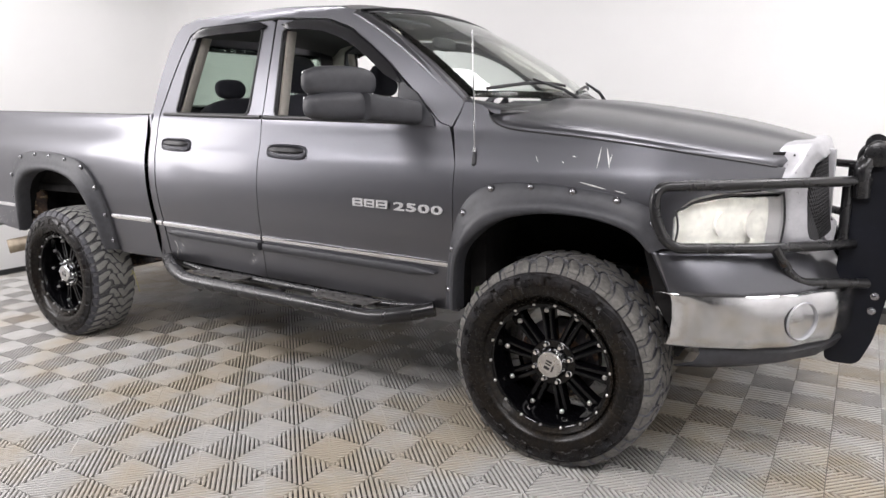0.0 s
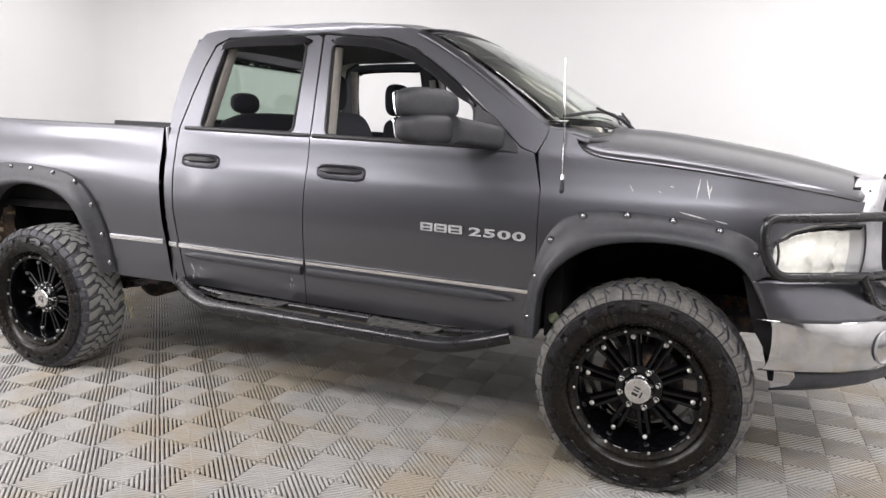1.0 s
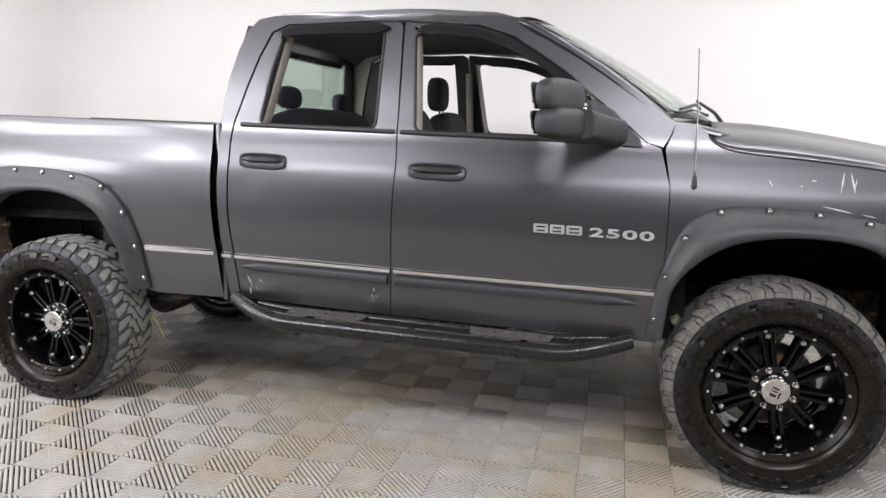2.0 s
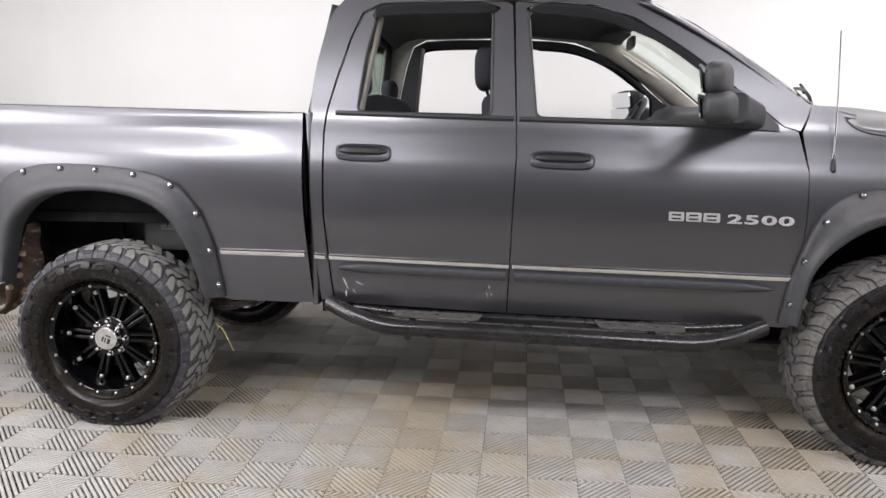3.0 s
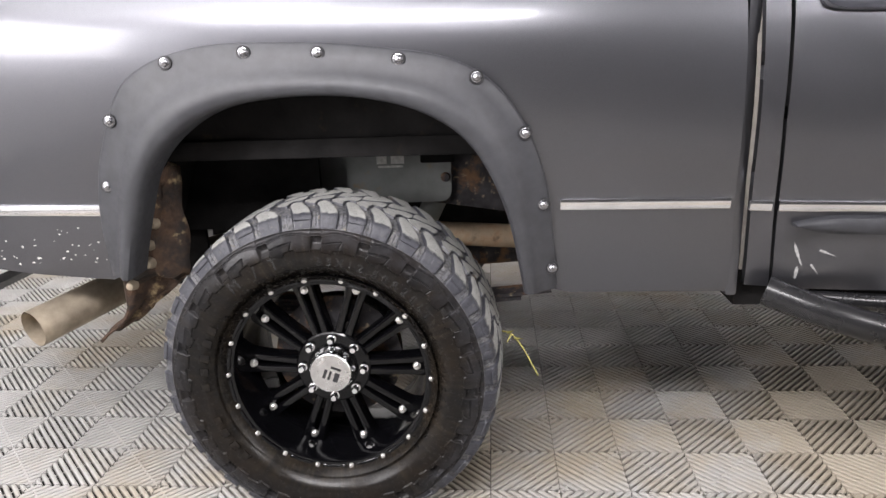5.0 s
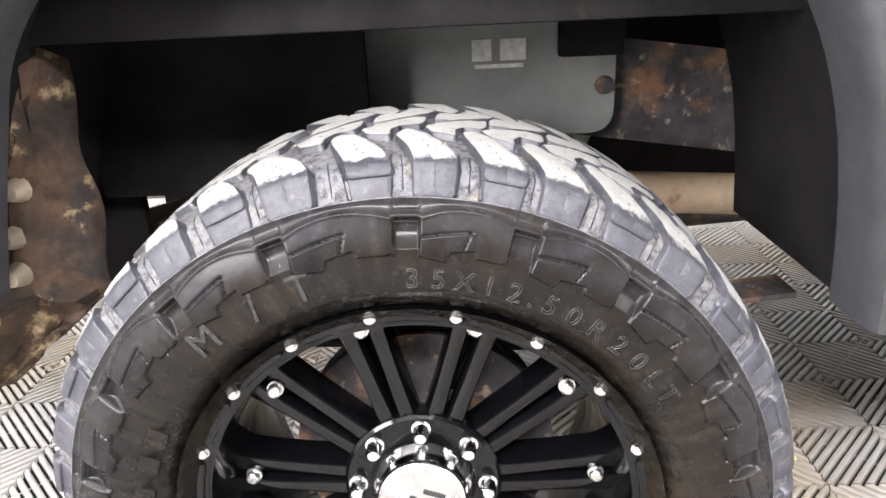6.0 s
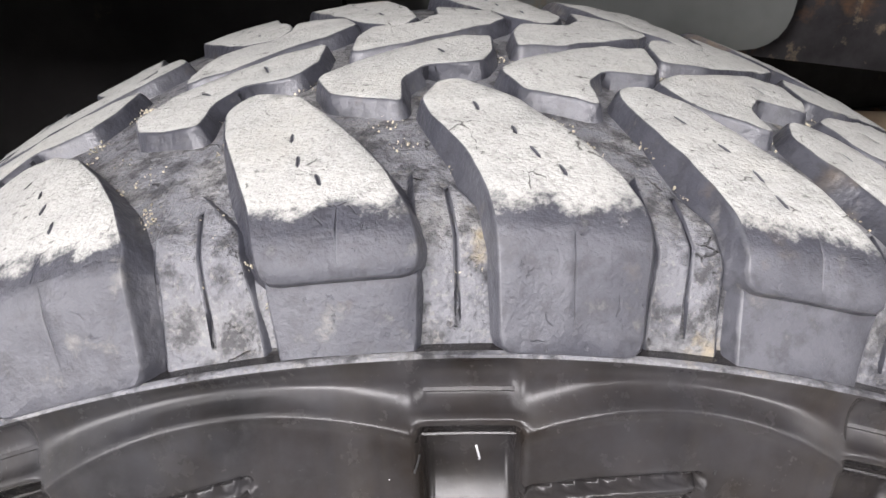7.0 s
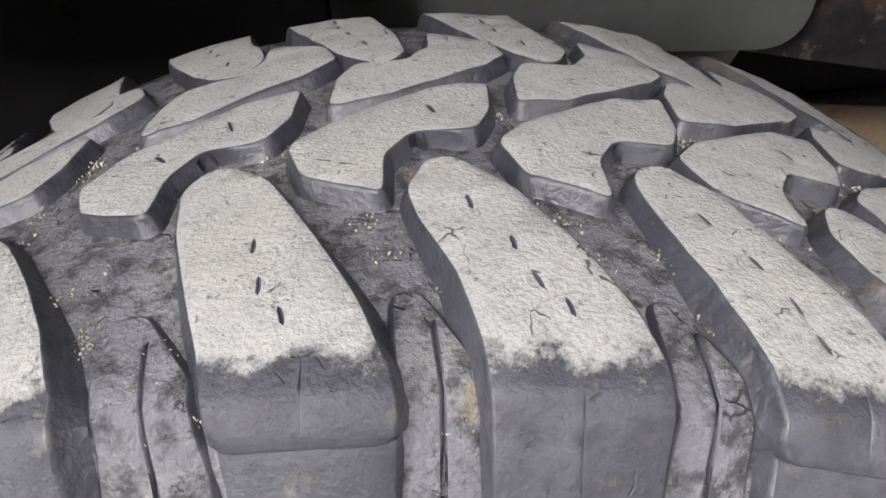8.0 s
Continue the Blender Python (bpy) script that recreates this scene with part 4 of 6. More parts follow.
def tyre_blocks():
    """Outlines of all blocks: (kind, outline, holes, depth, top)."""
    rng = random.Random(7)
    pitches = [10.9, 9.1, 8.8, 8.7, 9.4, 9.9] * 6 + [9.6, 9.6]
    refs, a = [], -14.5
    for p in pitches:
        refs.append((a, p / 9.1))
        a += p
    out = []
    M = 0.005
    for i, (ref, k) in enumerate(refs):
        wide = i % 2 == 1
        end = S_LINE - 0.0012

        def at(pts, ref=ref, k=k):
            return [(ref + q[0] * k, M - q[1] / 1000.0 if q[1] < 0 else M + q[1] / 1000.0) for q in pts]
        up = [(-3.25, -128), (-3.6, -113), (-4.4, -91), (-5.55, -74), (-6.25, -56), (-5.5, -39), (-4.2, -38), (-2.1, -54), (0, -79), (1.5, -101), (2.35, -119), (2.4, -128)]
        if wide:
            up = [(-2.9, -128), (-3.2, -116), (-4.3, -93), (-5.4, -70), (-6.1, -46), (-5.5, -37), (-4.3, -35), (-2.3, -48), (0, -78), (1.7, -102), (2.7, -121), (2.9, -128)]
        hole = []
        for hx, hs in ((-3.7, 62), (-2.4, 80), (-1.6, 93), (-0.8, 106)):
            if rng.random() < 0.8:
                hole.append(slit(ref + k * (hx + rng.uniform(-0.2, 0.2)), M + (hs + rng.uniform(-3, 3)) / 1000, 0.0070, 0.0015, 16 + rng.uniform(-16, 16)))
        for sgn in (1, -1):
            # the inner side of the tyre is the outer one turned half round
            def put(loop, holes=(), depth=0.0092, top=0.0, kind="shoulder", sgn=sgn):
                if sgn < 0:
                    loop = [(-q[0] + 7.4, -q[1]) for q in loop]
                    holes = [[(-q[0] + 7.4, -q[1]) for q in h] for h in holes]
                out.append((kind, loop, holes, depth, top))
            up_s = at(up)
            if wide:
                cut = M + 0.139
                loop = up_s + [(ref + k * 2.95, cut), (ref - k * 2.8, cut)]
                sip = slit(ref + k * 0.1, M + 0.1265, 0.019, 0.0012, 0)
                put(soft(loop, 0.005), hole + [sip])
                low = [(ref - k * 2.75, cut + 0.0008), (ref + k * 2.9, cut + 0.0008), (ref + k * 2.7, end), (ref - k * 2.5, end)]
                put(low, (), 0.009, -0.0028)
            else:
                loop = up_s + [(ref + k * 2.35, end), (ref - k * 3.1, end)]
                sip = slit(ref - k * 0.4, M + 0.1395, 0.027, 0.0013, 2)
                put(soft(loop, 0.005), hole + [sip])
            # ridge in the gap before the next block
            nxt = refs[(i + 1) % len(refs)]
            nref = nxt[0] if i + 1 < len(refs) else nxt[0] + 360
            g0, g1 = ref + k * 2.7, nref - nxt[1] * 3.1
            gm = (g0 + g1) / 2
            w = (g1 - g0) * 0.36
            loop = [(gm - w * 0.3 - 1.3, M + 0.094), (gm + w * 0.2 - 1.0, M + 0.094), (gm + w - 0.25, M + 0.116), (gm + w, M + 0.132), (gm + w * 1.25, end), (gm - w * 1.25, end), (gm - w, M + 0.132), (gm - w - 0.25, M + 0.116)]
            put(soft(loop, 0.003), [[(gm - 0.45, M + 0.104), (gm - 0.22, M + 0.103), (gm + 0.12, M + 0.125), (gm + 0.16, end - 0.006), (gm - 0.10, end - 0.006), (gm - 0.12, M + 0.125)]], 0.004, -0.0068, "ridge")
            # hooked middle block
            c = ref + k * -5.9
            mid = [(-5.7, 27), (-4.7, 46), (-1.25, 57), (-1.4, 36), (-0.3, 20.5), (2.6, 19), (3.35, 3), (3.4, -22), (2.4, -20), (0.6, -16), (-4.4, 13)]
            loop = [(c + k * q[0], M + q[1] / 1000.0 - 0.000) for q in mid]
            hol = [slit(c + k * hx, M + hs / 1000, 0.009, 0.0016, la) for hx, hs, la in ((-2.2, 20, 40), (0.6, 4, 20)) if rng.random() < 0.7]
            if sgn > 0:
                put(soft(loop, 0.004), hol, kind="middle")
            else:
                # turned half round about a point near the middle line
                loop2 = [(2 * c - q[0] - k * 1.0, 0.018 - q[1]) for q in soft(loop, 0.004)]
                out.append(("middle", [(q[0], q[1] - 0.0345) for q in loop2], (), 0.0092, 0.0))
    return out


def tyre_carcass(fine):
    """The ground of the tread, the side walls with their moulded lugs, and the beads."""
    bm = bmesh.new()
    pitches = [10.9, 9.1, 8.8, 8.7, 9.4, 9.9] * 6 + [9.6, 9.6]
    refs, a = [], -14.5
    for p in pitches:
        refs.append((a, p / 9.1))
        a += p
    # side lugs span two shoulder blocks
    starts = []
    for i in range(1, len(refs), 2):
        starts.append(refs[i][0] + refs[i][1] * 2.6)
    starts.append(starts[0] + 360)

    def sm(x, a, b):
        u = min(1.0, max(0.0, (x - a) / (b - a)))
        return u * u * (3 - 2 * u)

    def height(theta, s):
        if s < S_LINE - 0.004:
            return -0.0070 - 0.0022 * sm(s, 0.085, 0.105)
        if s < S_LINE:
            return -0.0092 + 0.0092 * sm(s, S_LINE - 0.004, S_LINE)
        q = (s - S_LINE) * 1000
        if q > 64:
            return 0.0
        t = (theta - starts[0]) % 360 + starts[0]
        for a, b in zip(starts, starts[1:]):
            if a <= t < b:
                break
        g, x = 4.4, t - a
        u = (x - g) / (b - a - g)
        # smooth band under the mould line, ending in an arc over the plate
        uu = min(1.0, max(0.0, u))
        arc = 10.5 + 8.5 * (2 * uu - 1) ** 2
        if q < arc:
            h = 0.0029 * (q / arc) - 0.0036 * math.sin(math.pi * q / arc)
        else:
            # raised plate with a stepped lower edge
            low = float(np.interp(uu, (0, 0.29, 0.34, 0.63, 0.655, 0.95, 1), (53, 57, 48.5, 44.5, 51, 51.5, 49)))
            k = 1 - sm(q, low - 1.8, low + 0.6)
            h = (0.0022 + 0.0020 * (q - arc) / (low - arc)) * k
            # bolt-shaped line cut into the plate
            cut = 35.2 - 13.1 * uu
            if 0.02 < uu < 0.57:
                h += 0.0016 * math.exp(-((q - cut - 2.4) / 1.3) ** 2) - 0.0030 * math.exp(-((q - cut) / 1.3) ** 2) * (1 - sm(uu, 0.545, 0.57))
            if 26 < q < 45:
                h -= 0.0028 * math.exp(-((uu - 0.555 + (q - 28) * 0.0036) / 0.011) ** 2) * sm(q, 26, 28.5)
            h += 0.0010 * math.exp(-((q - arc - 0.8) / 1.4) ** 2)
        if x < g:
            v = x / g
            wall = min(sm(v, 0.0, 0.09), sm(1 - v, 0.0, 0.09))
            if q < 15:
                d = -0.0048 * math.sin(math.pi * q / 15) ** 0.7
            elif q < 17.5:
                d = 0.0014
            elif q < 47:
                d = 0.0014 - 0.0112 * math.sin(math.pi * ((q - 17.5) / 29.5) ** 0.72) ** 0.8
            else:
                d = 0.0
            h += (d - h) * wall
        return h

    n, step = (1440, 0.0009) if fine else (720, 0.0022)
    ss = list(np.arange(0.0, S_LINE - 0.005, 0.02)) + list(np.arange(S_LINE - 0.005, S_LINE + 0.064, step)) + list(np.linspace(S_LINE + 0.066, S_END, 14))
    rows = []
    for i in range(n):
        th = 360 * i / n
        rows.append([tyre_point(th, s, height(th, s)) for s in ss])
    vs = skin(bm, rows, close_u=True)
    # plain inner side
    ss2 = list(np.arange(0.0, S_LINE - 0.005, 0.03)) + list(np.linspace(S_LINE - 0.004, S_END, 14))
    m = 190
    skin(bm, [[tyre_point(360 * i / m, -max(s, 1e-6), -0.0070 if s < S_LINE - 0.003 else 0.0) for s in ss2] for i in range(m)], close_u=True)
    # bead to bead inside
    lathe(bm, [(-0.146, 0.284), (-0.12, 0.262), (0.12, 0.262), (0.146, 0.284)], 96)
    for f in bm.faces:
        c = f.calc_center_median()
        if math.hypot(c.x, c.z) > 0.4032 and abs(c.y) < 0.1485:
            f.material_index = 1
    return bm


def mould_ring(bm, s, r):
    d, rad = float(np.interp(s, _ps, _pd)), float(np.interp(s, _ps, _pr))
    sweep(bm, [(rad * math.sin(a), -d, rad * math.cos(a)) for a in np.linspace(0, 2 * math.pi, 240, endpoint=False)], r, 6, closed=True)


def letters(text, start, step, radius, size, rise, mat, parent, y, hollow=False):
    """Raised writing round the side wall, one mesh a character."""
    for i, ch in enumerate(text):
        if ch == " ":
            continue
        cu = bpy.data.curves.new("letter", "FONT")
        cu.body, cu.size, cu.extrude, cu.align_x, cu.align_y = ch, size, rise / 2, "CENTER", "CENTER"
        cu.bevel_depth = 0.0004
        if hollow:
            cu.fill_mode, cu.extrude, cu.bevel_depth = "NONE", 0.0004, 0.0007
        tmp = bpy.data.objects.new("letter", cu)
        me = bpy.data.meshes.new_from_object(tmp)
        me.name = "raised_letter"
        bpy.data.objects.remove(tmp)
        th = radians(start + step[i] if isinstance(step, (list, tuple)) else start + step * i)
        m = Matrix(((math.cos(th), math.sin(th), 0, radius * math.sin(th)), (0, 0, -1, y), (-math.sin(th), math.cos(th), 0, radius * math.cos(th)), (0, 0, 0, 1)))
        me.transform(m)
        me.materials.clear()
        finish("raised_letter", me, mat, parent, smooth=False)


def rim_bmesh():
    bm = bmesh.new()
    # ring, lip, dish and barrel
    lathe(bm, [(-0.139, 0.281), (-0.148, 0.2815), (-0.1555, 0.280), (-0.158, 0.2785), (-0.158, 0.2765), (-0.1550, 0.2755), (-0.1545, 0.257), (-0.152, 0.252), (-0.140, 0.249),
               (-0.120, 0.246), (-0.075, 0.240), (-0.05, 0.232), (0.0, 0.228), (0.10, 0.232), (0.15, 0.262), (0.155, 0.280), (0.14, 0.281)], 120)
    return bm


def spoke_bmesh():
    """One double spoke from the hub to the dish, with a groove between its legs."""
    bm = bmesh.new()
    for o in (-1, 1):
        rows = []
        for i in range(9):
            u = i / 8
            r = 0.082 + (0.243 - 0.082) * u
            w = 0.0085 + 0.003 * (1 - u) + 0.006 * u ** 4
            gap = 0.0125 + 0.006 * u
            y = -0.096 + 0.014 * u
            c = o * gap
            rows.append([(c + dx * w, y + dy, r) for dx, dy in ((-1, 0.045), (-1, 0.006), (-0.75, 0.001), (-0.55, 0.0), (0.55, 0.0), (0.75, 0.001), (1, 0.006), (1, 0.045))])
        vs = skin(bm, rows)
        bm.faces.new(vs[0]), bm.faces.new(vs[-1])
    # floor of the groove near the hub and web near the rim
    for r0, r1 in ((0.08, 0.125), (0.225, 0.245)):
        vs = [bm.verts.new(p) for p in ((-0.017, -0.076, r0), (0.017, -0.076, r0), (0.017, -0.070, r1), (-0.017, -0.070, r1))]
        bm.faces.new(vs)
    return bm


def nut_bmesh(r, h, sides=6):
    bm = bmesh.new()
    lathe(bm, [(0, r * 1.25), (-h * 0.2, r * 1.25), (-h * 0.22, r * 1.0), (-h * 0.85, r * 0.95), (-h, r * 0.7), (-h, 0.0001)], 12 if sides > 6 else 6)
    return bm


def share(name, me, parent, m, label=""):
    ob = new(name, me)
    ob.parent = parent
    ob.matrix_local = m
    if label:
        ob["label"] = label
    return ob


def ring_pose(angle, r, y):
    """A pose on a circle about the wheel's axle, its z pointing outwards."""
    return Matrix.Rotation(radians(angle), 4, "Y") @ Matrix.Translation((0, y, r))


def build_wheels():
    blocks = tyre_blocks()
    carc_me = rim_me = tread_me = None
    parts = {}
    for name, x, side in (("rear_right", -0.022, -1), ("front_right", WHEELBASE, -1), ("rear_left", -0.022, 1), ("front_left", WHEELBASE, 1)):
        place = Matrix.Translation((x, side * WHEEL_Y, HUB_Z)) @ Matrix.Rotation(0 if side < 0 else math.pi, 4, "Z")
        turn = Matrix.Rotation(radians(-64 if name == "front_right" else 1.2), 4, "Y") @ Matrix.Translation((0, 0.033, 0))
        if name == "rear_right":
            tyre = part("tyre", tyre_carcass(True), SIDEWALL, truck, "large black mud tyre with dusty tread", angle=80)
            tyre.data.materials.append(GROOVE)
        elif carc_me is None:
            tyre = part("tyre", tyre_carcass(False), SIDEWALL, truck, "large black mud tyre with dusty tread", angle=40)
            carc_me = tyre.data
            carc_me.materials.append(GROOVE)
        else:
            tyre = new("tyre", carc_me)
            tyre.parent = truck
            tyre["label"] = "large black mud tyre with dusty tread"
        tyre.matrix_local = place
        if name == "rear_right":
            for kind, loop, holes, depth, top in blocks:
                me = tread_block("tread_block", loop, holes, depth, top)
                me.materials.append(DUSTY if kind != "ridge" else GROOVE)
                me.materials.append(TREAD)
                me.shade_smooth()
                me.set_sharp_from_angle(angle=radians(38))
                ob = new("tread_block" if kind != "ridge" else "tread_ridge", me)
                ob.parent = tyre
            data = ([], [], [])
            for kind, loop, holes, depth, top in blocks:
                tread_block("tread", loop, (), depth, top, into=data)
            tread_me = bpy.data.meshes.new("tread")
            tread_me.from_pydata(data[0], [], data[1])
            tread_me.materials.append(WORN)
            tread_me.materials.append(TREAD)
            tread_me.polygons.foreach_set("material_index", data[2])
            tread_me.shade_smooth()
            tread_me.set_sharp_from_angle(angle=radians(38))
        else:
            share("tread", tread_me, tyre, Matrix.Identity(4), "dusty rubber tread blocks")
        if name == "rear_right":
            # straw-coloured grit lodged in the grooves
            rng = random.Random(19)
            verts, faces = [], []
            for _ in range(330):
                th, s = rng.uniform(-62, 62), rng.uniform(-0.02, S_LINE - 0.012)
                for _ in range(rng.randint(6, 40)):
                    p = Vector(tyre_point(th + rng.gauss(0, 0.35), s + rng.gauss(0, 0.0028), (-0.0088 if s > 0.095 else -0.0067) + rng.uniform(0, 0.0012)))
                    q, r = len(verts), rng.uniform(0.0002, 0.0007)
                    e = [Vector((rng.gauss(0, 1), rng.gauss(0, 1), rng.gauss(0, 1))).normalized() * r for _ in range(3)]
                    verts += [p + e[0], p + e[1], p + e[2], p - e[0], p - e[1] * 0.7, p - e[2]]
                    faces += [[q + i for i in f] for f in ((0, 1, 2), (0, 2, 4), (0, 4, 5), (0, 5, 1), (3, 2, 1), (3, 4, 2), (3, 5, 4), (3, 1, 5))]
            me = bpy.data.meshes.new("grit")
            me.from_pydata(verts, [], faces)
            ob = finish("grit", me, GRIT, tyre, "straw-coloured grit lodged in the grooves", smooth=False)
            tagged(ob, "straw-coloured grit lodged in the grooves", "", "", "stuff")
        if name == "rear_right":
            # short rubber flash left by the mould on the side wall
            rng = random.Random(31)
            bm = bmesh.new()
            for _ in range(210):
                th, sp = rng.uniform(-70, 70), rng.uniform(S_LINE + 0.018, S_END - 0.022)
                a, b = Vector(tyre_point(th, sp, 0.0016)), Vector(tyre_point(th + rng.gauss(0, 0.25), sp + rng.uniform(0.0018, 0.0045), rng.uniform(0.0012, 0.0035)))
                sweep(bm, [a, (a + b) / 2, b], rng.uniform(0.00025, 0.00045), 4)
            whisk = part("rubber_flash", bm, LETTER, tyre, "short mould flash on the side wall", angle=60)
            tagged(whisk, "short mould flash on the side wall", "", "", "stuff")
        if "ring" not in parts:
            bm = bmesh.new()
            mould_ring(bm, S_LINE, 0.0011)
            mould_ring(bm, S_LINE + 0.0125, 0.0006)
            parts["ring"] = part("mould_line", bm, SIDEWALL, tyre).data
        else:
            share("mould_line", parts["ring"], tyre, Matrix.Identity(4))
        if side < 0:
            letters("M/T", -37.6, [0, 11.2, 20.4], 0.333, 0.042, 0.0034, LETTER, tyre, -0.1632)
            letters("35X12.50R20LT", 0, [2, 6.5, 11, 15.4, 20, 23.2, 26.6, 31.3, 36.2, 41.3, 46.3, 51, 55.4], 0.325, 0.029, 0.0018, LETTER, tyre, -0.1630, True)
            for a in (-62, -69, -77, -84, -92, -110, -117, -125, -132):
                bm = bmesh.new()
                box(bm, (0, -0.1625, 0.313), (0.022, 0.004, 0.024), bevel=0.003)
                bmesh.ops.rotate(bm, verts=bm.verts, cent=(0, 0, 0), matrix=Matrix.Rotation(radians(a), 3, "Y"))
                part("raised_bar", bm, SIDEWALL, tyre)
        # rim
        if rim_me is None:
            rim = part("wheel_rim", rim_bmesh(), GLOSS, truck, "gloss black dished alloy wheel rim", angle=30)
            rim_me = rim.data
        else:
            rim = new("wheel_rim", rim_me)
            rim.parent = truck
            rim["label"] = "gloss black dished alloy wheel rim"
        rim.matrix_local = place @ turn
        if "spoke" not in parts:
            def keep(key, bm, mat, angle=35):
                o = part(key, bm, mat, None, angle=angle)
                parts[key] = o.data
                bpy.data.objects.remove(o)
            keep("spoke", spoke_bmesh(), GLOSS)
            keep("bolt", nut_bmesh(0.0059, 0.007, 12), BRUSHED)
            keep("accent", nut_bmesh(0.0085, 0.012, 12), BRUSHED)
            keep("nut", nut_bmesh(0.0098, 0.026, 12), CHROME)
            bm = bmesh.new()
            lathe(bm, [(-0.045, 0.085), (-0.086, 0.100), (-0.098, 0.100), (-0.101, 0.096), (-0.101, 0.068), (-0.098, 0.064)], 64)
            keep("hub", bm, GLOSS)
            bm = bmesh.new()
            lathe(bm, [(-0.098, 0.064), (-0.112, 0.0625), (-0.128, 0.058), (-0.1345, 0.0560), (-0.1365, 0.0535), (-0.1365, 0.0525)], 64)
            keep("cap_neck", bm, CHROME)
            bm = bmesh.new()
            lathe(bm, [(-0.1365, 0.0525), (-0.1375, 0.0515), (-0.1378, 0.0001)], 64)
            keep("centre_cap", bm, BRUSHED)
            bm = bmesh.new()
            lathe(bm, [(-0.02, 0.175), (-0.028, 0.175), (-0.028, 0.09), (-0.07, 0.085), (-0.07, 0.001)], 48)
            lathe(bm, [(0.03, 0.17), (0.0, 0.17), (0.0, 0.001)], 48)
            keep("brake_disc", bm, RUST)
            bm = bmesh.new()
            # plain shapes of the cap's mark
            for x0, z0, w, h in ((-0.018, 0.006, 0.013, 0.026), (0.0, 0.006, 0.006, 0.026), (0.013, 0.006, 0.008, 0.026), (-0.01, -0.018, 0.028, 0.007)):
                box(bm, (x0, -0.1380, z0), (w, 0.0012, h))
            keep("cap_mark", bm, BLACK)
            bm = bmesh.new()
            rows = []
            for i in range(13):
                t = radians(-6.9 + 13.8 * i / 12)
                cut = 0.55 if i in (0, 12) else 1.0
                rows.append([((0.2645 + w * cut) * math.sin(t), y, (0.2645 + w * cut) * math.cos(t)) for w, y in ((-0.0052, -0.1535), (-0.0045, -0.1580), (-0.0030, -0.1592), (0.0030, -0.1592), (0.0045, -0.1580), (0.0052, -0.1535))])
            vs = skin(bm, rows)
            bm.faces.new(vs[0]), bm.faces.new(vs[-1])
            keep("ring_rib", bm, GLOSS)
        ident = Matrix.Identity(4)
        hub = share("hub", parts["hub"], rim, ident)
        share("brake_disc", parts["brake_disc"], rim, ident, "rusty brake disc behind the spokes")
        share("cap_neck", parts["cap_neck"], rim, ident, "polished cap neck")
        share("centre_cap", parts["centre_cap"], rim, ident, "brushed silver centre cap")
        share("cap_mark", parts["cap_mark"], rim, Matrix.Rotation(radians(200 if name != "front_right" else -5), 4, "Y"))
        for k in range(10):
            share("spoke", parts["spoke"], rim, Matrix.Rotation(radians(18 + 36 * k), 4, "Y"))
            share("accent_bolt", parts["accent"], rim, ring_pose(18 + 36 * k, 0.222, -0.082), "steel accent bolt")
        for k in range(18):
            share("ring_bolt", parts["bolt"], rim, ring_pose(10 + 20 * k, 0.2665, -0.1545), "bright steel ring bolt")
            share("ring_rib", parts["ring_rib"], rim, Matrix.Rotation(radians(20 * k), 4, "Y"))
        for k in range(8):
            share("lug_nut", parts["nut"], rim, ring_pose(45 * k, 0.0825, -0.097), "chrome lug nut")


GRIT = material("straw_grit", (0.31, 0.28, 0.21), 0.8, 0, grain=(300, 0.5))
WORN = material("worn_tread_rubber", (0.125, 0.12, 0.11), 0.85, 0, grain=(70, 0.25), bump=(260, 0.5, 0.002), spots=[(14, 0.5, (0.08, 0.078, 0.075), 0.8)])
build_wheels()

# ---- underbody, bed and wheel wells ----
SILVER = material("peeling_silver_paint", (0.43, 0.43, 0.45), 0.34, 0.35, grain=(20, 0.08), spots=[(9, 0.66, (0.2, 0.2, 0.21), 0.6)])
BUMPER = material("scuffed_chrome", (0.60, 0.60, 0.61), 0.2, 1.0, grain=(10, 0.12), spots=[(6, 0.60, (0.30, 0.29, 0.29), 0.5)])
LINER = material("grey_headliner_cloth", (0.10, 0.098, 0.095), 0.95, 0, grain=(80, 0.1), bump=(500, 0.3, 0.001))
LEAF = material("dull_green_leaf", (0.10, 0.12, 0.07), 0.7, 0, grain=(40, 0.3), bump=(120, 0.3, 0.002))
STRAW = material("dry_grass", (0.42, 0.38, 0.12), 0.7, 0, grain=(60, 0.3))
def simple(name, mat, parent, label, *boxes, bevel=0.006):
    bm = bmesh.new()
    for b in boxes:
        box(bm, b[0], b[1], b[2] if len(b) > 2 else None, bevel)
    return part(name, bm, mat, parent, label)


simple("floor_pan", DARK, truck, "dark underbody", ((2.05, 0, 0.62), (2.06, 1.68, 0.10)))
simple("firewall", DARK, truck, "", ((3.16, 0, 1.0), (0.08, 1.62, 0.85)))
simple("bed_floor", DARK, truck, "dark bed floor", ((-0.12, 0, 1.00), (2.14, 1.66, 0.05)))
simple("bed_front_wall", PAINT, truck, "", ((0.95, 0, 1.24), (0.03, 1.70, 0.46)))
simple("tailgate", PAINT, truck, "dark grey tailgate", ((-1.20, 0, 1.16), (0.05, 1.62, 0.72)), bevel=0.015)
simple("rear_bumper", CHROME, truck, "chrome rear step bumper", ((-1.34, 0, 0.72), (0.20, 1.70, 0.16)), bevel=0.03)
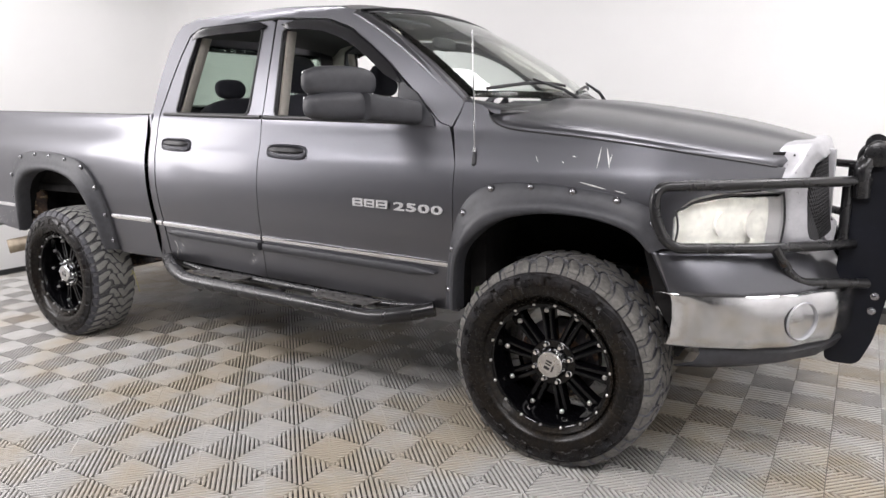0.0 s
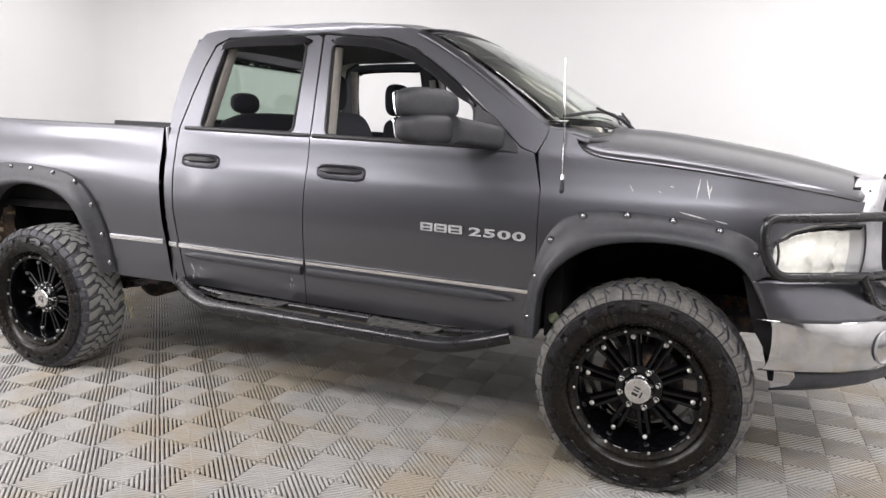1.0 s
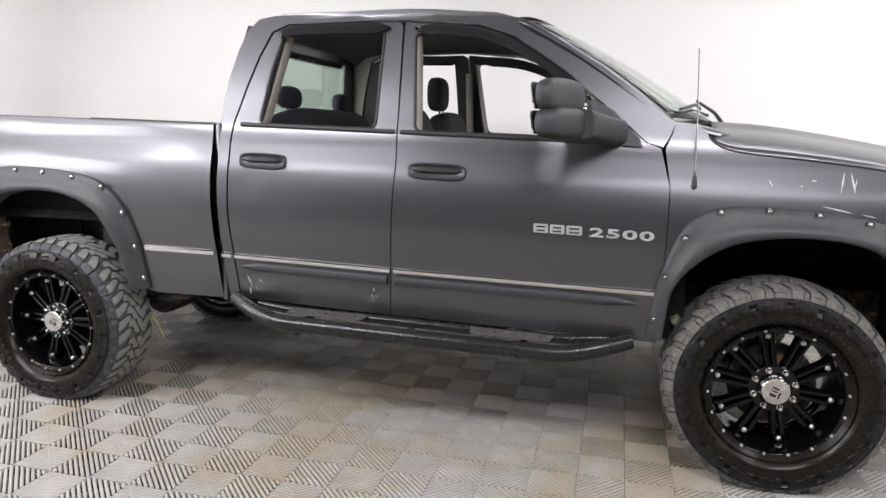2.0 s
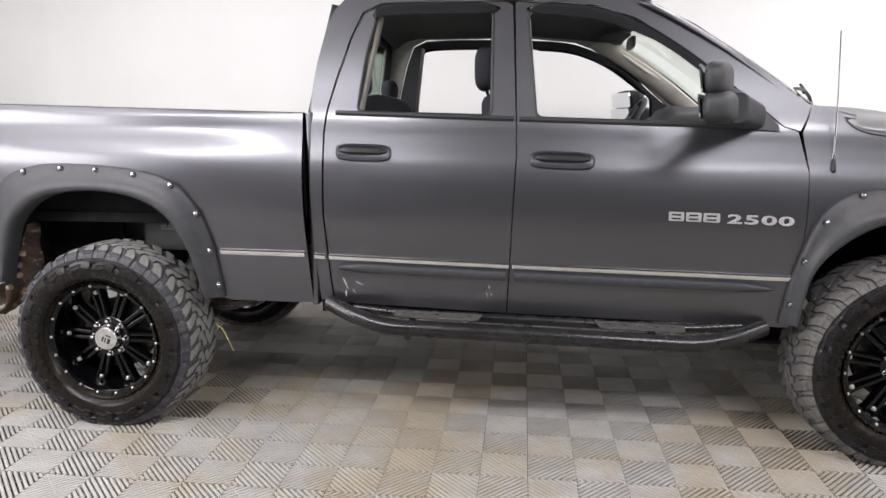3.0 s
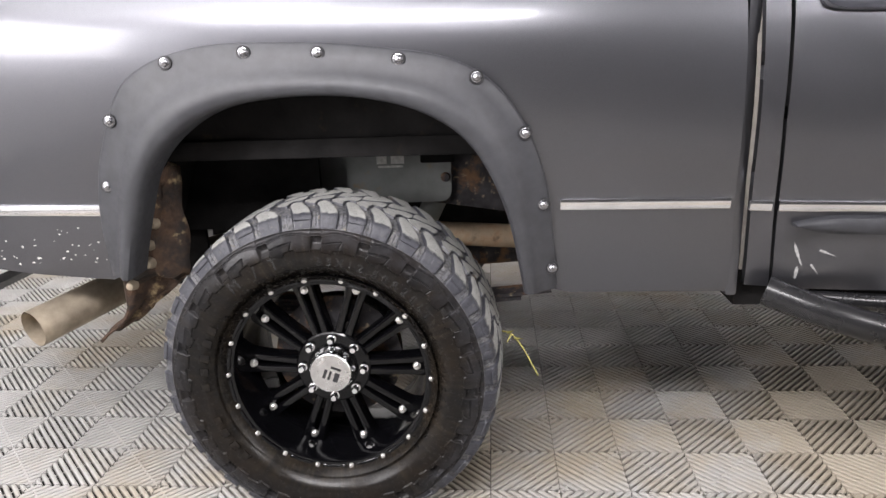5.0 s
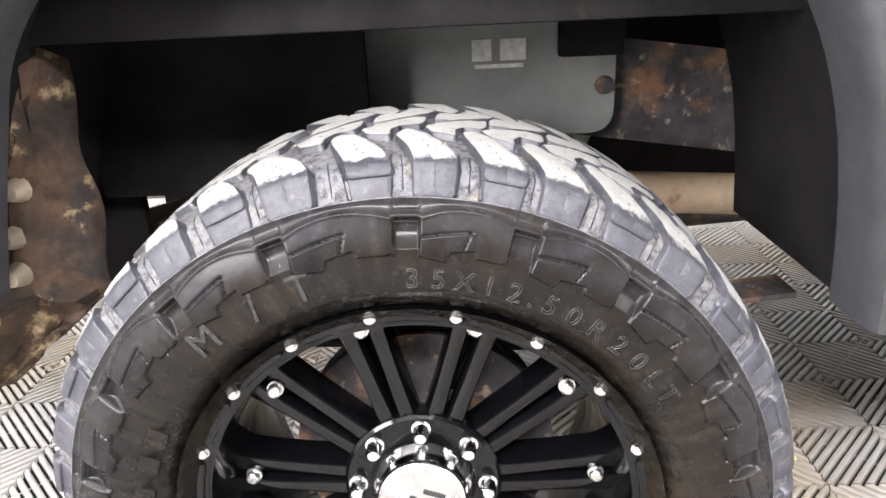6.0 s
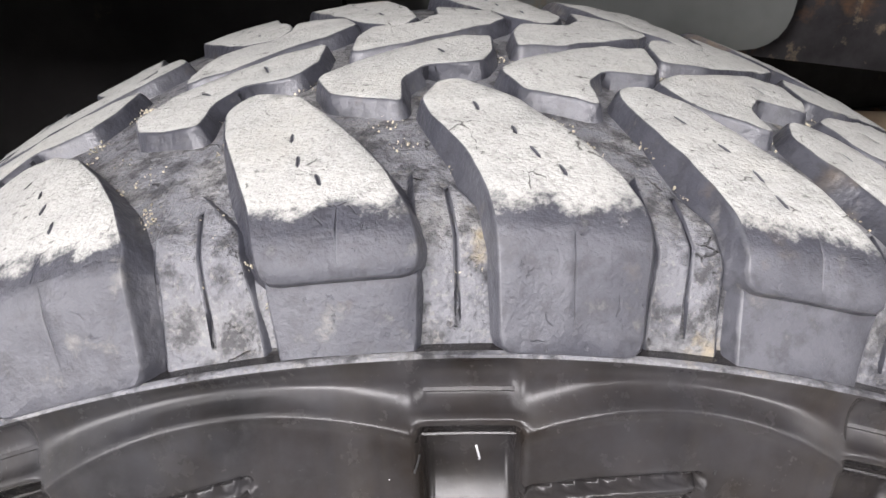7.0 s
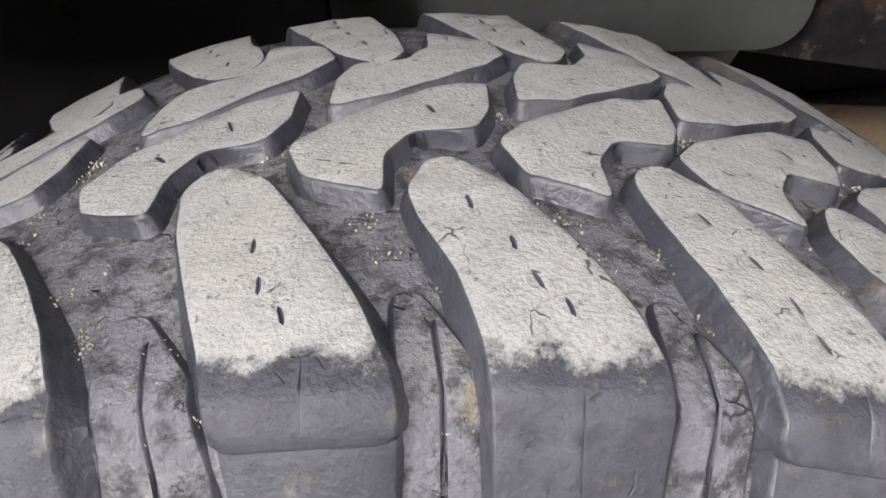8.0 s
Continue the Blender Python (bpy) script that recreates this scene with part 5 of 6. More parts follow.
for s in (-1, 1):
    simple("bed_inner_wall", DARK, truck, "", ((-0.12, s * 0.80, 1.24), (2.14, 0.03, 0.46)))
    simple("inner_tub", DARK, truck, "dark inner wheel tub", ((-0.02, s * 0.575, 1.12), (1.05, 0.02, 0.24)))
    # rail cap along the top of the bed
    bm = bmesh.new()
    rows = []
    for x in np.linspace(-1.2, 0.965, 20):
        z = rail(x)
        w = half_width(x, z)
        rows.append([(x, s * (w + 0.001), z - 0.010), (x, s * (w - 0.002), z + 0.002), (x, s * (w - 0.012), z + 0.006), (x, s * (w - 0.06), z + 0.004), (x, s * (w - 0.07), z - 0.03)])
    skin(bm, rows)
    part("bed_rail_cap", bm, BLACK, truck, "black bed rail cap")
    # frame rail, rusty, kicked up over the axle
    bm = bmesh.new()
    path = [(-1.1, 0.80), (-0.5, 0.86), (0.1, 0.88), (0.5, 0.82), (0.9, 0.735), (1.3, 0.70), (3.0, 0.68), (3.4, 0.70), (4.3, 0.70)]
    rows = [[(x, s * 0.41, z + 0.08), (x, s * 0.49, z + 0.08), (x, s * 0.49, z - 0.08), (x, s * 0.41, z - 0.08)] for x, z in path]
    skin(bm, rows, close_v=True)
    part("frame_rail", bm, RUST, truck, "rusty black frame rail", smooth=False)
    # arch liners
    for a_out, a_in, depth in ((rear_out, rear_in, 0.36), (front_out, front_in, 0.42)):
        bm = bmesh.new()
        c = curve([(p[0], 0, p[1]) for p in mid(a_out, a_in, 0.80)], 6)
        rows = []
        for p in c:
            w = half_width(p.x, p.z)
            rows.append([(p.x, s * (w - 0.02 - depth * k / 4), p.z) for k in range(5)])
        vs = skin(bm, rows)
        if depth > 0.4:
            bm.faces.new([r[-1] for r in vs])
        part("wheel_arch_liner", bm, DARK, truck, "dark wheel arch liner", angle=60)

# dark sheets added as shade, and the spare wheel, behind the rear wheels
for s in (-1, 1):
    simple("dark_filler_sheet", DARK, truck, "added dark sheet filling the gap behind the rear wheel", ((-0.30, s * 0.60, 0.92), (0.42, 0.02, 0.37)), ((-0.53, s * 0.56, 0.80), (0.12, 0.02, 0.50)))
bm = bmesh.new()
sweep(bm, [(-0.72 + 0.30 * math.cos(a), 0.30 * math.sin(a), 0.78) for a in np.linspace(0, 2 * math.pi, 40, endpoint=False)], 0.11, 14, closed=True)
part("spare_tyre", bm, SIDEWALL, truck, "spare tyre slung under the bed")
simple("fuel_tank", DARK, truck, "dark fuel tank", ((1.05, 0.40, 0.56), (1.2, 0.55, 0.30)), bevel=0.03)
# unseen gearbox blocks, added to keep light off the floor under the cab
simple("gearbox", DARK, truck, "dark gearbox and transfer case", ((2.55, 0.0, 0.54), (1.2, 0.42, 0.24)), ((1.95, 0.12, 0.50), (0.4, 0.5, 0.22)), bevel=0.04)
for s in (-1, 1):
    simple("splash_shield", DARK, truck, "dark splash shield behind the bumper", ((4.065, s * 0.68, 0.74), (0.02, 0.44, 0.40)))

# axles, driveshaft, springs, shocks
bm = bmesh.new()
sweep(bm, [(0, -0.72, HUB_Z), (0, 0.72, HUB_Z)], 0.052, 16)
sweep(bm, [(0.02, -0.18, HUB_Z), (0.02, -0.08, HUB_Z), (0.02, 0.08, HUB_Z), (0.02, 0.18, HUB_Z)], lambda u: 0.06 + 0.12 * math.sin(math.pi * u), 20)
part("rear_axle", bm, RUST, truck, "rusty rear axle")
bm = bmesh.new()
sweep(bm, [(WHEELBASE, -0.72, HUB_Z), (WHEELBASE, 0.72, HUB_Z)], 0.048, 16)
part("front_axle", bm, RUST, truck, "rusty front axle")
bm = bmesh.new()
sweep(bm, [(0.1, 0, HUB_Z + 0.03), (2.0, 0, 0.58)], 0.05, 16)
part("driveshaft", bm, RUST, truck)
for s in (-1, 1):
    sp = None
    for i in range(5):
        bm = bmesh.new()
        half = 0.55 - 0.09 * i
        rows = []
        for j in range(17):
            u = -1 + 2 * j / 16
            z = 0.495 + 0.0 - 0.013 * i + 0.05 * u * u * (half / 0.7) ** 2
            x = 0.03 + u * half
            rows.append([(x, s * 0.51, z), (x, s * 0.585, z), (x, s * 0.585, z - 0.010), (x, s * 0.51, z - 0.010)])
        vs = skin(bm, rows, close_v=True)
        bm.faces.new(vs[0]), bm.faces.new(vs[-1])
        o = part("leaf_spring" if sp is None else "leaf", bm, RUST, truck if sp is None else sp, "rusty leaf spring pack" if sp is None else "", smooth=False)
        sp = sp or o
    bm = bmesh.new()
    sweep(bm, [(0.12, s * 0.44, 0.56), (0.20, s * 0.44, 0.72)], 0.028, 14)
    sweep(bm, [(0.17, s * 0.44, 0.66), (0.25, s * 0.44, 0.82)], 0.036, 14)
    part("shock_absorber", bm, GREYMETAL, truck, "pale grey shock absorber")
# tan exhaust section and heat shield under the bed
bm = bmesh.new()
sweep(bm, rounded([(0.20, -0.40, 0.66), (0.62, -0.40, 0.635), (1.5, -0.36, 0.56), (2.6, -0.34, 0.52)], 0.1), 0.038, 16)
part("exhaust_pipe", bm, TANPIPE, truck, "tan weathered exhaust pipe")
bm = bmesh.new()
sweep(bm, rounded([(-0.30, -0.44, 0.66), (-0.52, -0.46, 0.62), (-0.70, -0.56, 0.578), (-0.858, -0.875, 0.530)], 0.12), 0.053, 24, cap=False)
sweep(bm, rounded([(-0.30, -0.44, 0.66), (-0.52, -0.46, 0.62), (-0.70, -0.56, 0.578), (-0.8575, -0.874, 0.530)], 0.12), 0.050, 24, cap=False)
part("tail_pipe", bm, PIPE, truck, "worn steel exhaust tail pipe")
# hitch plate with its mark
bm = bmesh.new()
vs = [bm.verts.new((x, -0.505, z)) for x, z in xz(rounded([(-0.17, 0.985, 0), (-0.17, 0.787, 0), (0.285, 0.787, 0), (0.285, 0.985, 0)], 0.04, 6, closed=True))]
bm.faces.new(vs)
pl = solid(part("hitch_plate", bm, GREYMETAL, truck, "dusty grey steel hitch plate in the wheel well", smooth=False), 0.010)
bm = bmesh.new()
for x0, w in ((0.078, 0.030), (0.126, 0.040)):
    box(bm, (x0, -0.519, 0.922), (w, 0.002, 0.032))
box(bm, (0.104, -0.519, 0.898), (0.075, 0.002, 0.006))
part("plate_mark", bm, SCRATCH, pl, "pale printed mark", smooth=False)
simple("hitch_bracket", DARK, truck, "black steel hitch bracket", ((0.05, -0.50, 1.05), (0.50, 0.06, 0.10)), ((0.245, -0.515, 0.945), (0.10, 0.03, 0.075)))
bm = bmesh.new()
lathe(bm, [(-0.524, 0.0001), (-0.524, 0.012), (-0.512, 0.016), (-0.50, 0.016)], 12, 0.268, 0.862)
part("hitch_bolt", bm, RUST, truck, "rusty bolt")
bm = bmesh.new()
lathe(bm, [(-0.495, 0.026), (-0.505, 0.030), (-0.505, 0.040), (-0.490, 0.046)], 24, 0.545, 0.775)
part("frame_bushing", bm, PIPE, truck, "rusty round frame bushing")
# rusty bracket behind the rear wheel
bm = bmesh.new()
rows = []
edge_l = [(0.485, -0.700), (0.55, -0.625), (0.58, -0.607), (0.65, -0.602), (0.70, -0.592), (0.78, -0.555), (0.89, -0.485), (0.98, -0.455)]
edge_r = [(0.485, -0.665), (0.52, -0.600), (0.58, -0.525), (0.617, -0.470), (0.65, -0.435), (0.75, -0.430), (0.89, -0.435), (0.98, -0.435)]
for i in range(25):
    z = 0.485 + 0.48 * i / 24
    l, r = interp(z, edge_l), interp(z, edge_r)
    rows.append([(l + (r - l) * k / 8, -0.83 + 0.035 * math.sin(math.pi * k / 8) * (1 if z < 0.66 else -0.4) + 0.06 * k / 8 + 0.006 * math.sin(37 * z + 2.1 * k), z + 0.01 * math.sin(5 * k + 9 * z)) for k in range(9)])
skin(bm, rows)
bracket = solid(part("rusty_bracket", bm, RUSTTAN, truck, "rust-eaten inner wing bracket"), 0.008)
for x, z in ((-0.492, 0.812), (-0.515, 0.752), (-0.520, 0.702), (-0.580, 0.640)):
    bm = bmesh.new()
    lathe(bm, [(-0.848, 0.0001), (-0.846, 0.010), (-0.825, 0.017)], 12, x, z)
    part("rust_clip", bm, PIPE, truck, "tan rusted clip")
# lengthwise dark sheet, added so the space under the bed stays in shade
simple("dark_backing_sheet", DARK, truck, "added dark sheet closing the view under the bed", ((0.25, 0.02, 0.76), (1.9, 0.03, 0.52)))


# ---- step bars ----
def step_bar(s):
    bm = bmesh.new()
    main = rounded([(1.075, s * 0.90, 0.632), (1.19, s * 0.96, 0.595), (1.34, s * 0.995, 0.553), (2.70, s * 0.995, 0.520), (2.84, s * 0.97, 0.548), (2.98, s * 0.90, 0.580)], 0.10, 6)
    sweep(bm, main, 0.037, 20)
    bar = part("step_bar", bm, TUBE, truck, "black tubular side step with worn treads")
    bm = bmesh.new()
    sweep(bm, rounded([(1.18, s * 0.86, 0.600), (1.36, s * 0.875, 0.585), (2.68, s * 0.875, 0.553), (2.90, s * 0.86, 0.570)], 0.08), 0.022, 12)
    part("inner_tube", bm, TUBE, bar)
    for x0, x1 in ((1.37, 1.78), (2.27, 2.66)):
        bm = bmesh.new()
        loop = xz(rounded([(x0, 0.870, 0), (x1, 0.870, 0), (x1 - 0.02, 0.985, 0), (x0 + 0.02, 0.985, 0)], 0.02, 3, closed=True))
        holes = []
        for k in range(5):
            cx, r = x0 + 0.06 + (x1 - x0 - 0.12) * k / 4, 0.019 if k == 2 else 0.013
            holes.append([(cx + r * (1 if q % 2 else 0.5) * math.cos(q * math.pi / 5), 0.93 + r * (1 if q % 2 else 0.5) * math.sin(q * math.pi / 5)) for q in range(10)])
        ed = []
        for lp in (loop, *holes):
            vv = [bm.verts.new((p[0], s * p[1], 0.604 - 0.0243 * (p[0] - 1.34))) for p in lp]
            ed += [bm.edges.new((vv[i], vv[(i + 1) % len(vv)])) for i in range(len(vv))]
        bmesh.ops.triangle_fill(bm, use_beauty=True, edges=ed)
        solid(part("tread_plate", bm, STEPPAD, bar, "worn grey tread plate with star holes", smooth=False), 0.005)
    for x in (1.45, 1.98, 2.52):
        bm = bmesh.new()
        sweep(bm, rounded([(x, s * 0.99, 0.508), (x, s * 0.90, 0.53), (x, s * 0.70, 0.60)], 0.05), 0.017, 8)
        part("bracket", bm, RUST, bar, "rusty step bracket")


STEPPAD = material("worn_step_pad", (0.075, 0.073, 0.07), 0.6, 0.1, grain=(40, 0.4), spots=[(30, 0.55, (0.22, 0.21, 0.2), 0.7)], bump=(200, 0.4, 0.001))
for s in (-1, 1):
    step_bar(s)


# ---- mirrors ----
def ellip(bm, c, r, p=3.2, n=20, m=14):
    """Rounded block (superellipsoid)."""
    def f(v):
        return math.copysign(abs(v) ** (2 / p), v)
    rows = []
    for i in range(1, m):
        a = -math.pi / 2 + math.pi * i / m
        rows.append([(c[0] + r[0] * f(math.cos(a)) * f(math.cos(2 * math.pi * j / n)), c[1] + r[1] * f(math.cos(a)) * f(math.sin(2 * math.pi * j / n)), c[2] + r[2] * f(math.sin(a))) for j in range(n)])
    vs = skin(bm, rows, close_v=True)
    bm.faces.new(vs[0]), bm.faces.new(vs[-1])


def mirror(s):
    def yawed(bm):
        # the head is turned a little towards the driver
        for v in bm.verts:
            v.co.x -= 0.36 * (abs(v.co.y) - 1.10)
        return bm
    bm = bmesh.new()
    ellip(bm, (2.678, s * 1.135, 1.600), (0.048, 0.160, 0.068), 3.0, 32, 20)
    head = part("side_mirror", yawed(bm), MIRRORBLK, truck, "large black folding tow mirror", angle=60)
    bm = bmesh.new()
    ellip(bm, (2.690, s * 1.140, 1.498), (0.062, 0.154, 0.062), 3.2, 32, 20)
    part("lower_shell", yawed(bm), MIRRORBLK, head, angle=60)
    bm = bmesh.new()
    rows = []
    for i in range(9):
        u = i / 8
        y, x = 1.08 - 0.195 * u, 2.735 + 0.13 * u
        h = 0.058 - 0.006 * u
        cz = 1.498 - 0.030 * u
        rows.append([(x + 0.058 * math.copysign(abs(math.cos(q)) ** 0.5, math.cos(q)), s * y, cz + h * math.copysign(abs(math.sin(q)) ** 0.5, math.sin(q))) for q in np.linspace(0, 2 * math.pi, 20, endpoint=False)])
    vs = skin(bm, rows, close_v=True)
    bm.faces.new(vs[0]), bm.faces.new(vs[-1])
    part("arm", bm, MIRRORBLK, head, angle=60)
    bm = bmesh.new()
    for cz, h in ((1.600, 0.050), (1.500, 0.044)):
        vs = [bm.verts.new((2.6245 - 0.14 * (z - cz), s * y, z)) for y, z in xz(rounded([(1.01, cz - h, 0), (1.255, cz - h, 0), (1.255, cz + h, 0), (1.01, cz + h, 0)], 0.02, 4, closed=True))]
        bm.faces.new(vs)
    solid(part("mirror_glass", yawed(bm), MIRROR, head, "mirror glass", smooth=False), 0.006, 0)
    # sail panel
    panel("mirror_sail", [(2.765, 1.612), (2.775, 1.425), (2.985, 1.408), (2.975, 1.44), (2.86, 1.56)], MIRRORBLK, truck, side=s, depth=0.02, lift=0.012, label="black mirror sail panel")


MIRRORBLK = material("black_grained_plastic", (0.032, 0.033, 0.038), 0.5, 0, grain=(30, 0.12), bump=(700, 0.3, 0.0005))
MIRROR = material("mirror_silver", (0.85, 0.86, 0.87), 0.02, 1.0)
for s in (-1, 1):
    mirror(s)

# ---- badge on the front door ----
for x0, w in ((2.552, 0.062), (2.622, 0.062), (2.692, 0.066)):
    z, m = 1.058 - 0.028 * (x0 - 2.6), 0.012
    out = xz(rounded([(x0, z - 0.019, 0), (x0, z + 0.019, 0), (x0 + w, z + 0.017, 0), (x0 + w, z - 0.021, 0)], 0.006, 3, closed=True))
    slots = [[(x0 + m, z + a), (x0 + m, z + b), (x0 + w - m, z + b - 0.001), (x0 + w - m, z + a - 0.001)] for a, b in ((0.002, 0.010), (-0.014, -0.006))]
    panel("badge_block", out, BADGE, front_door, slots, side=-1, depth=0.009, lift=0.009, label="silver raised badge block")
for i, ch in enumerate("2500"):
    cu = bpy.data.curves.new("digit", "FONT")
    cu.body, cu.size, cu.extrude, cu.bevel_depth, cu.offset, cu.align_x = ch, 0.056, 0.003, 0.0008, 0.0006, "CENTER"
    tmp = bpy.data.objects.new("digit", cu)
    me = bpy.data.meshes.new_from_object(tmp)
    bpy.data.objects.remove(tmp)
    x = 2.818 + 0.068 * i
    me.transform(Matrix.Translation((x, -half_width(x, 1.05) - 0.003, 1.033 - 0.028 * (x - 2.784))) @ Matrix.Rotation(radians(1.6), 4, "Y") @ Matrix.Rotation(radians(90), 4, "X") @ Matrix.Diagonal((2.15, 0.92, 1, 1)))
    me.materials.clear()
    finish("badge_digit", me, BADGE, front_door, "silver raised digit", smooth=False)

# ---- antenna, wipers ----
ay = -half_width(3.195, 1.28)
bm = bmesh.new()
sweep(bm, [(3.195, ay - 0.004, 1.240), (3.195, ay - 0.006, 1.250), (3.195, ay - 0.004, 1.285), (3.195, ay - 0.002, 1.303)], lambda u: 0.004 + 0.008 * math.sin(math.pi * min(1, u * 1.1 + 0.1)), 12)
ant = part("antenna", bm, BLACK, truck, "whip antenna on a black base")
bm = bmesh.new()
sweep(bm, [(3.195, ay - 0.002, 1.30), (3.195, ay, 1.318)], 0.007, 10)
sweep(bm, [(3.195, ay, 1.31), (3.190, ay + 0.004, 1.55), (3.180, ay + 0.012, 1.80)], 0.0030, 8)
part("mast", bm, CHROME, ant, "thin steel mast")


def wiper(u0, u1):
    bm = bmesh.new()
    sweep(bm, [screen_point(u0 + (u1 - u0) * i / 10, 0.06 + 0.07 * math.sin(math.pi * i / 14), 0.014) for i in range(11)], 0.008, 6)
    w = part("wiper", bm, BLACK, truck, "black windscreen wiper")
    bm = bmesh.new()
    a, b = screen_point(u1, -0.06, 0.012), screen_point((u0 + u1) / 2, 0.13, 0.028)
    sweep(bm, [a, a.lerp(b, 0.5) + Vector((0.01, 0, 0.014)), b], lambda u: 0.011 - 0.005 * u, 8)
    part("wiper_arm", bm, BLACK, w)


wiper(-0.86, -0.12)
wiper(-0.05, 0.72)


# ---- front end ----
FOG = material("pale_fog_lamp", (0.36, 0.365, 0.38), 0.35, 0.2, grain=(30, 0.1))
def plan(y):
    """Length of the front face at a width y, behind the bumper."""
    a = abs(y)
    return interp(a, [(0, 4.50), (0.35, 4.475), (0.55, 4.415), (0.64, 4.352), (0.76, 4.255), (0.84, 4.165), (0.89, 4.06), (0.905, 4.02)])


def bumper_plan(y):
    a = abs(y)
    return interp(a, [(0, 4.66), (0.35, 4.64), (0.58, 4.565), (0.74, 4.46), (0.85, 4.33), (0.92, 4.17), (0.945, 4.04)])


for s in (-1, 1):
    ys = np.concatenate([np.linspace(0.642, 0.86, 10), np.linspace(0.872, 0.903, 7)])
    # headlight: lens over a reflector
    def lamp_rows(back, shrink=0.0):
        rows = []
        for y in ys:
            u = (y - 0.642) / (0.903 - 0.642)
            z1, z0 = 1.156 - 0.06 * max(0.0, (y - 0.80) / 0.103) ** 3 - shrink, 0.948 + 0.025 * u + shrink
            rows.append([(plan(y) + 0.012 - back + 0.01 * math.sin(math.pi * v), s * (y - back * 0.3), z0 + (z1 - z0) * v) for v in np.linspace(0, 1, 8)])
        return rows
    bm = bmesh.new()
    skin(bm, lamp_rows(0.05, 0.0))
    hl = part("headlight", bm, LENS_IN, truck, "clear headlight with a silver reflector", angle=60)
    bm = bmesh.new()
    skin(bm, lamp_rows(0.0))
    ob = solid(part("lens", bm, CLEAR, hl, "hazy clear lens", angle=60), 0.004)
    ob.visible_shadow = False
    for cy, cz, r in ((0.70, 1.035, 0.060), (0.80, 1.04, 0.050)):
        bm = bmesh.new()
        lathe(bm, [(0.0, r), (0.02, r * 0.85), (0.035, r * 0.4), (0.035, 0.0001)], 24)
        bmesh.ops.transform(bm, matrix=Matrix.Translation((plan(cy) - 0.024, s * (cy - 0.02), cz)) @ Matrix.Rotation(radians(90 - s * -25 if s > 0 else 65), 4, "Z"), verts=bm.verts)
        part("reflector_bowl", bm, LENS_IN, hl, "chrome reflector bowl")
    # black frame round the headlight
    bm = bmesh.new()
    r = lamp_rows(-0.002)
    loop = [q[0] for q in r] + r[-1] + [q[-1] for q in r[::-1]] + r[0][::-1]
    sweep(bm, loop, 0.0042, 6, closed=True)
    part("headlight_bezel", bm, BLACK, hl)
    # filler panel under the headlight
    bm = bmesh.new()
    rows = []
    for y in np.linspace(0.30, 0.915, 20):
        rows.append([(plan(y) + 0.02 + (bumper_plan(y) - plan(y) - 0.06) * v ** 1.4 + 0.035 * math.sin(math.pi * v) * (0.3 + 0.7 * (1 - abs(y - 0.66) / 0.4)), s * y * (1 + 0.02 * v), 0.948 - 0.155 * v) for v in np.linspace(0, 1, 10)])
    rows.append([(3.99 + 0.048 * v, s * (0.925 + 0.014 * v), 0.948 - 0.155 * v) for v in np.linspace(0, 1, 10)])
    rows.append([(3.955 + 0.078 * v, s * (0.925 + 0.010 * v), 0.948 - 0.155 * v) for v in np.linspace(0, 1, 10)])
    skin(bm, rows)
    solid(part("lower_filler", bm, PAINT, truck, "dark grey panel under the headlight", angle=60), 0.01)
    # dark support behind the headlight
    bm = bmesh.new()
    skin(bm, [[(plan(y) - 0.065, s * (y - 0.012), z) for z in (0.84, 1.0, 1.16, 1.21)] for y in np.linspace(0.40, 0.905, 16)])
    part("headlight_support", bm, DARK, truck, "dark support behind the headlight")
    # dark arch liner reaching down to the bumper's end
    bm = bmesh.new()
    vs = [bm.verts.new((x, s * y, z)) for x, y, z in ((3.930, 0.905, 0.955), (4.040, 0.905, 0.955), (4.075, 0.905, 0.70), (4.105, 0.895, 0.600), (4.060, 0.895, 0.615), (3.985, 0.905, 0.745))]
    bm.faces.new(vs)
    solid(part("arch_liner_end", bm, DARK, truck, "dark plastic liner end beside the bumper", smooth=False), 0.02, 0)
    # fog lamp
    bm = bmesh.new()
    lathe(bm, [(0.0, 0.075), (-0.006, 0.070), (0.015, 0.062), (0.03, 0.05), (0.03, 0.0001)], 32)
    bmesh.ops.transform(bm, matrix=Matrix.Translation((bumper_plan(0.73) + 0.004, s * 0.735, 0.695)) @ Matrix.Rotation(radians(52) if s < 0 else radians(128), 4, "Z"), verts=bm.verts)
    part("fog_lamp", bm, FOG, truck, "pale grey fog lamp recess")



# chrome bumper, lower valance
bm = bmesh.new()
rows = []
for y in np.linspace(-0.945, 0.945, 61):
    rows.append([(bumper_plan(y) + o, y, z) for z, o in ((0.797, -0.05), (0.797, -0.008), (0.788, 0.004), (0.76, 0.010), (0.70, 0.012), (0.64, 0.008), (0.602, -0.004), (0.592, -0.03))])
skin(bm, rows)
solid(part("front_bumper", bm, BUMPER, truck, "scuffed chrome front bumper", angle=50), 0.004)
bm = bmesh.new()
rows = []
for y in np.linspace(-0.92, 0.92, 41):
    rows.append([(bumper_plan(y) - 0.03 + o, y * 0.985, z) for z, o in ((0.60, 0.0), (0.57, 0.012), (0.53, -0.01), (0.505, -0.08))])
skin(bm, rows)
solid(part("valance", bm, FLARE, truck, "black plastic lower valance"), 0.006)
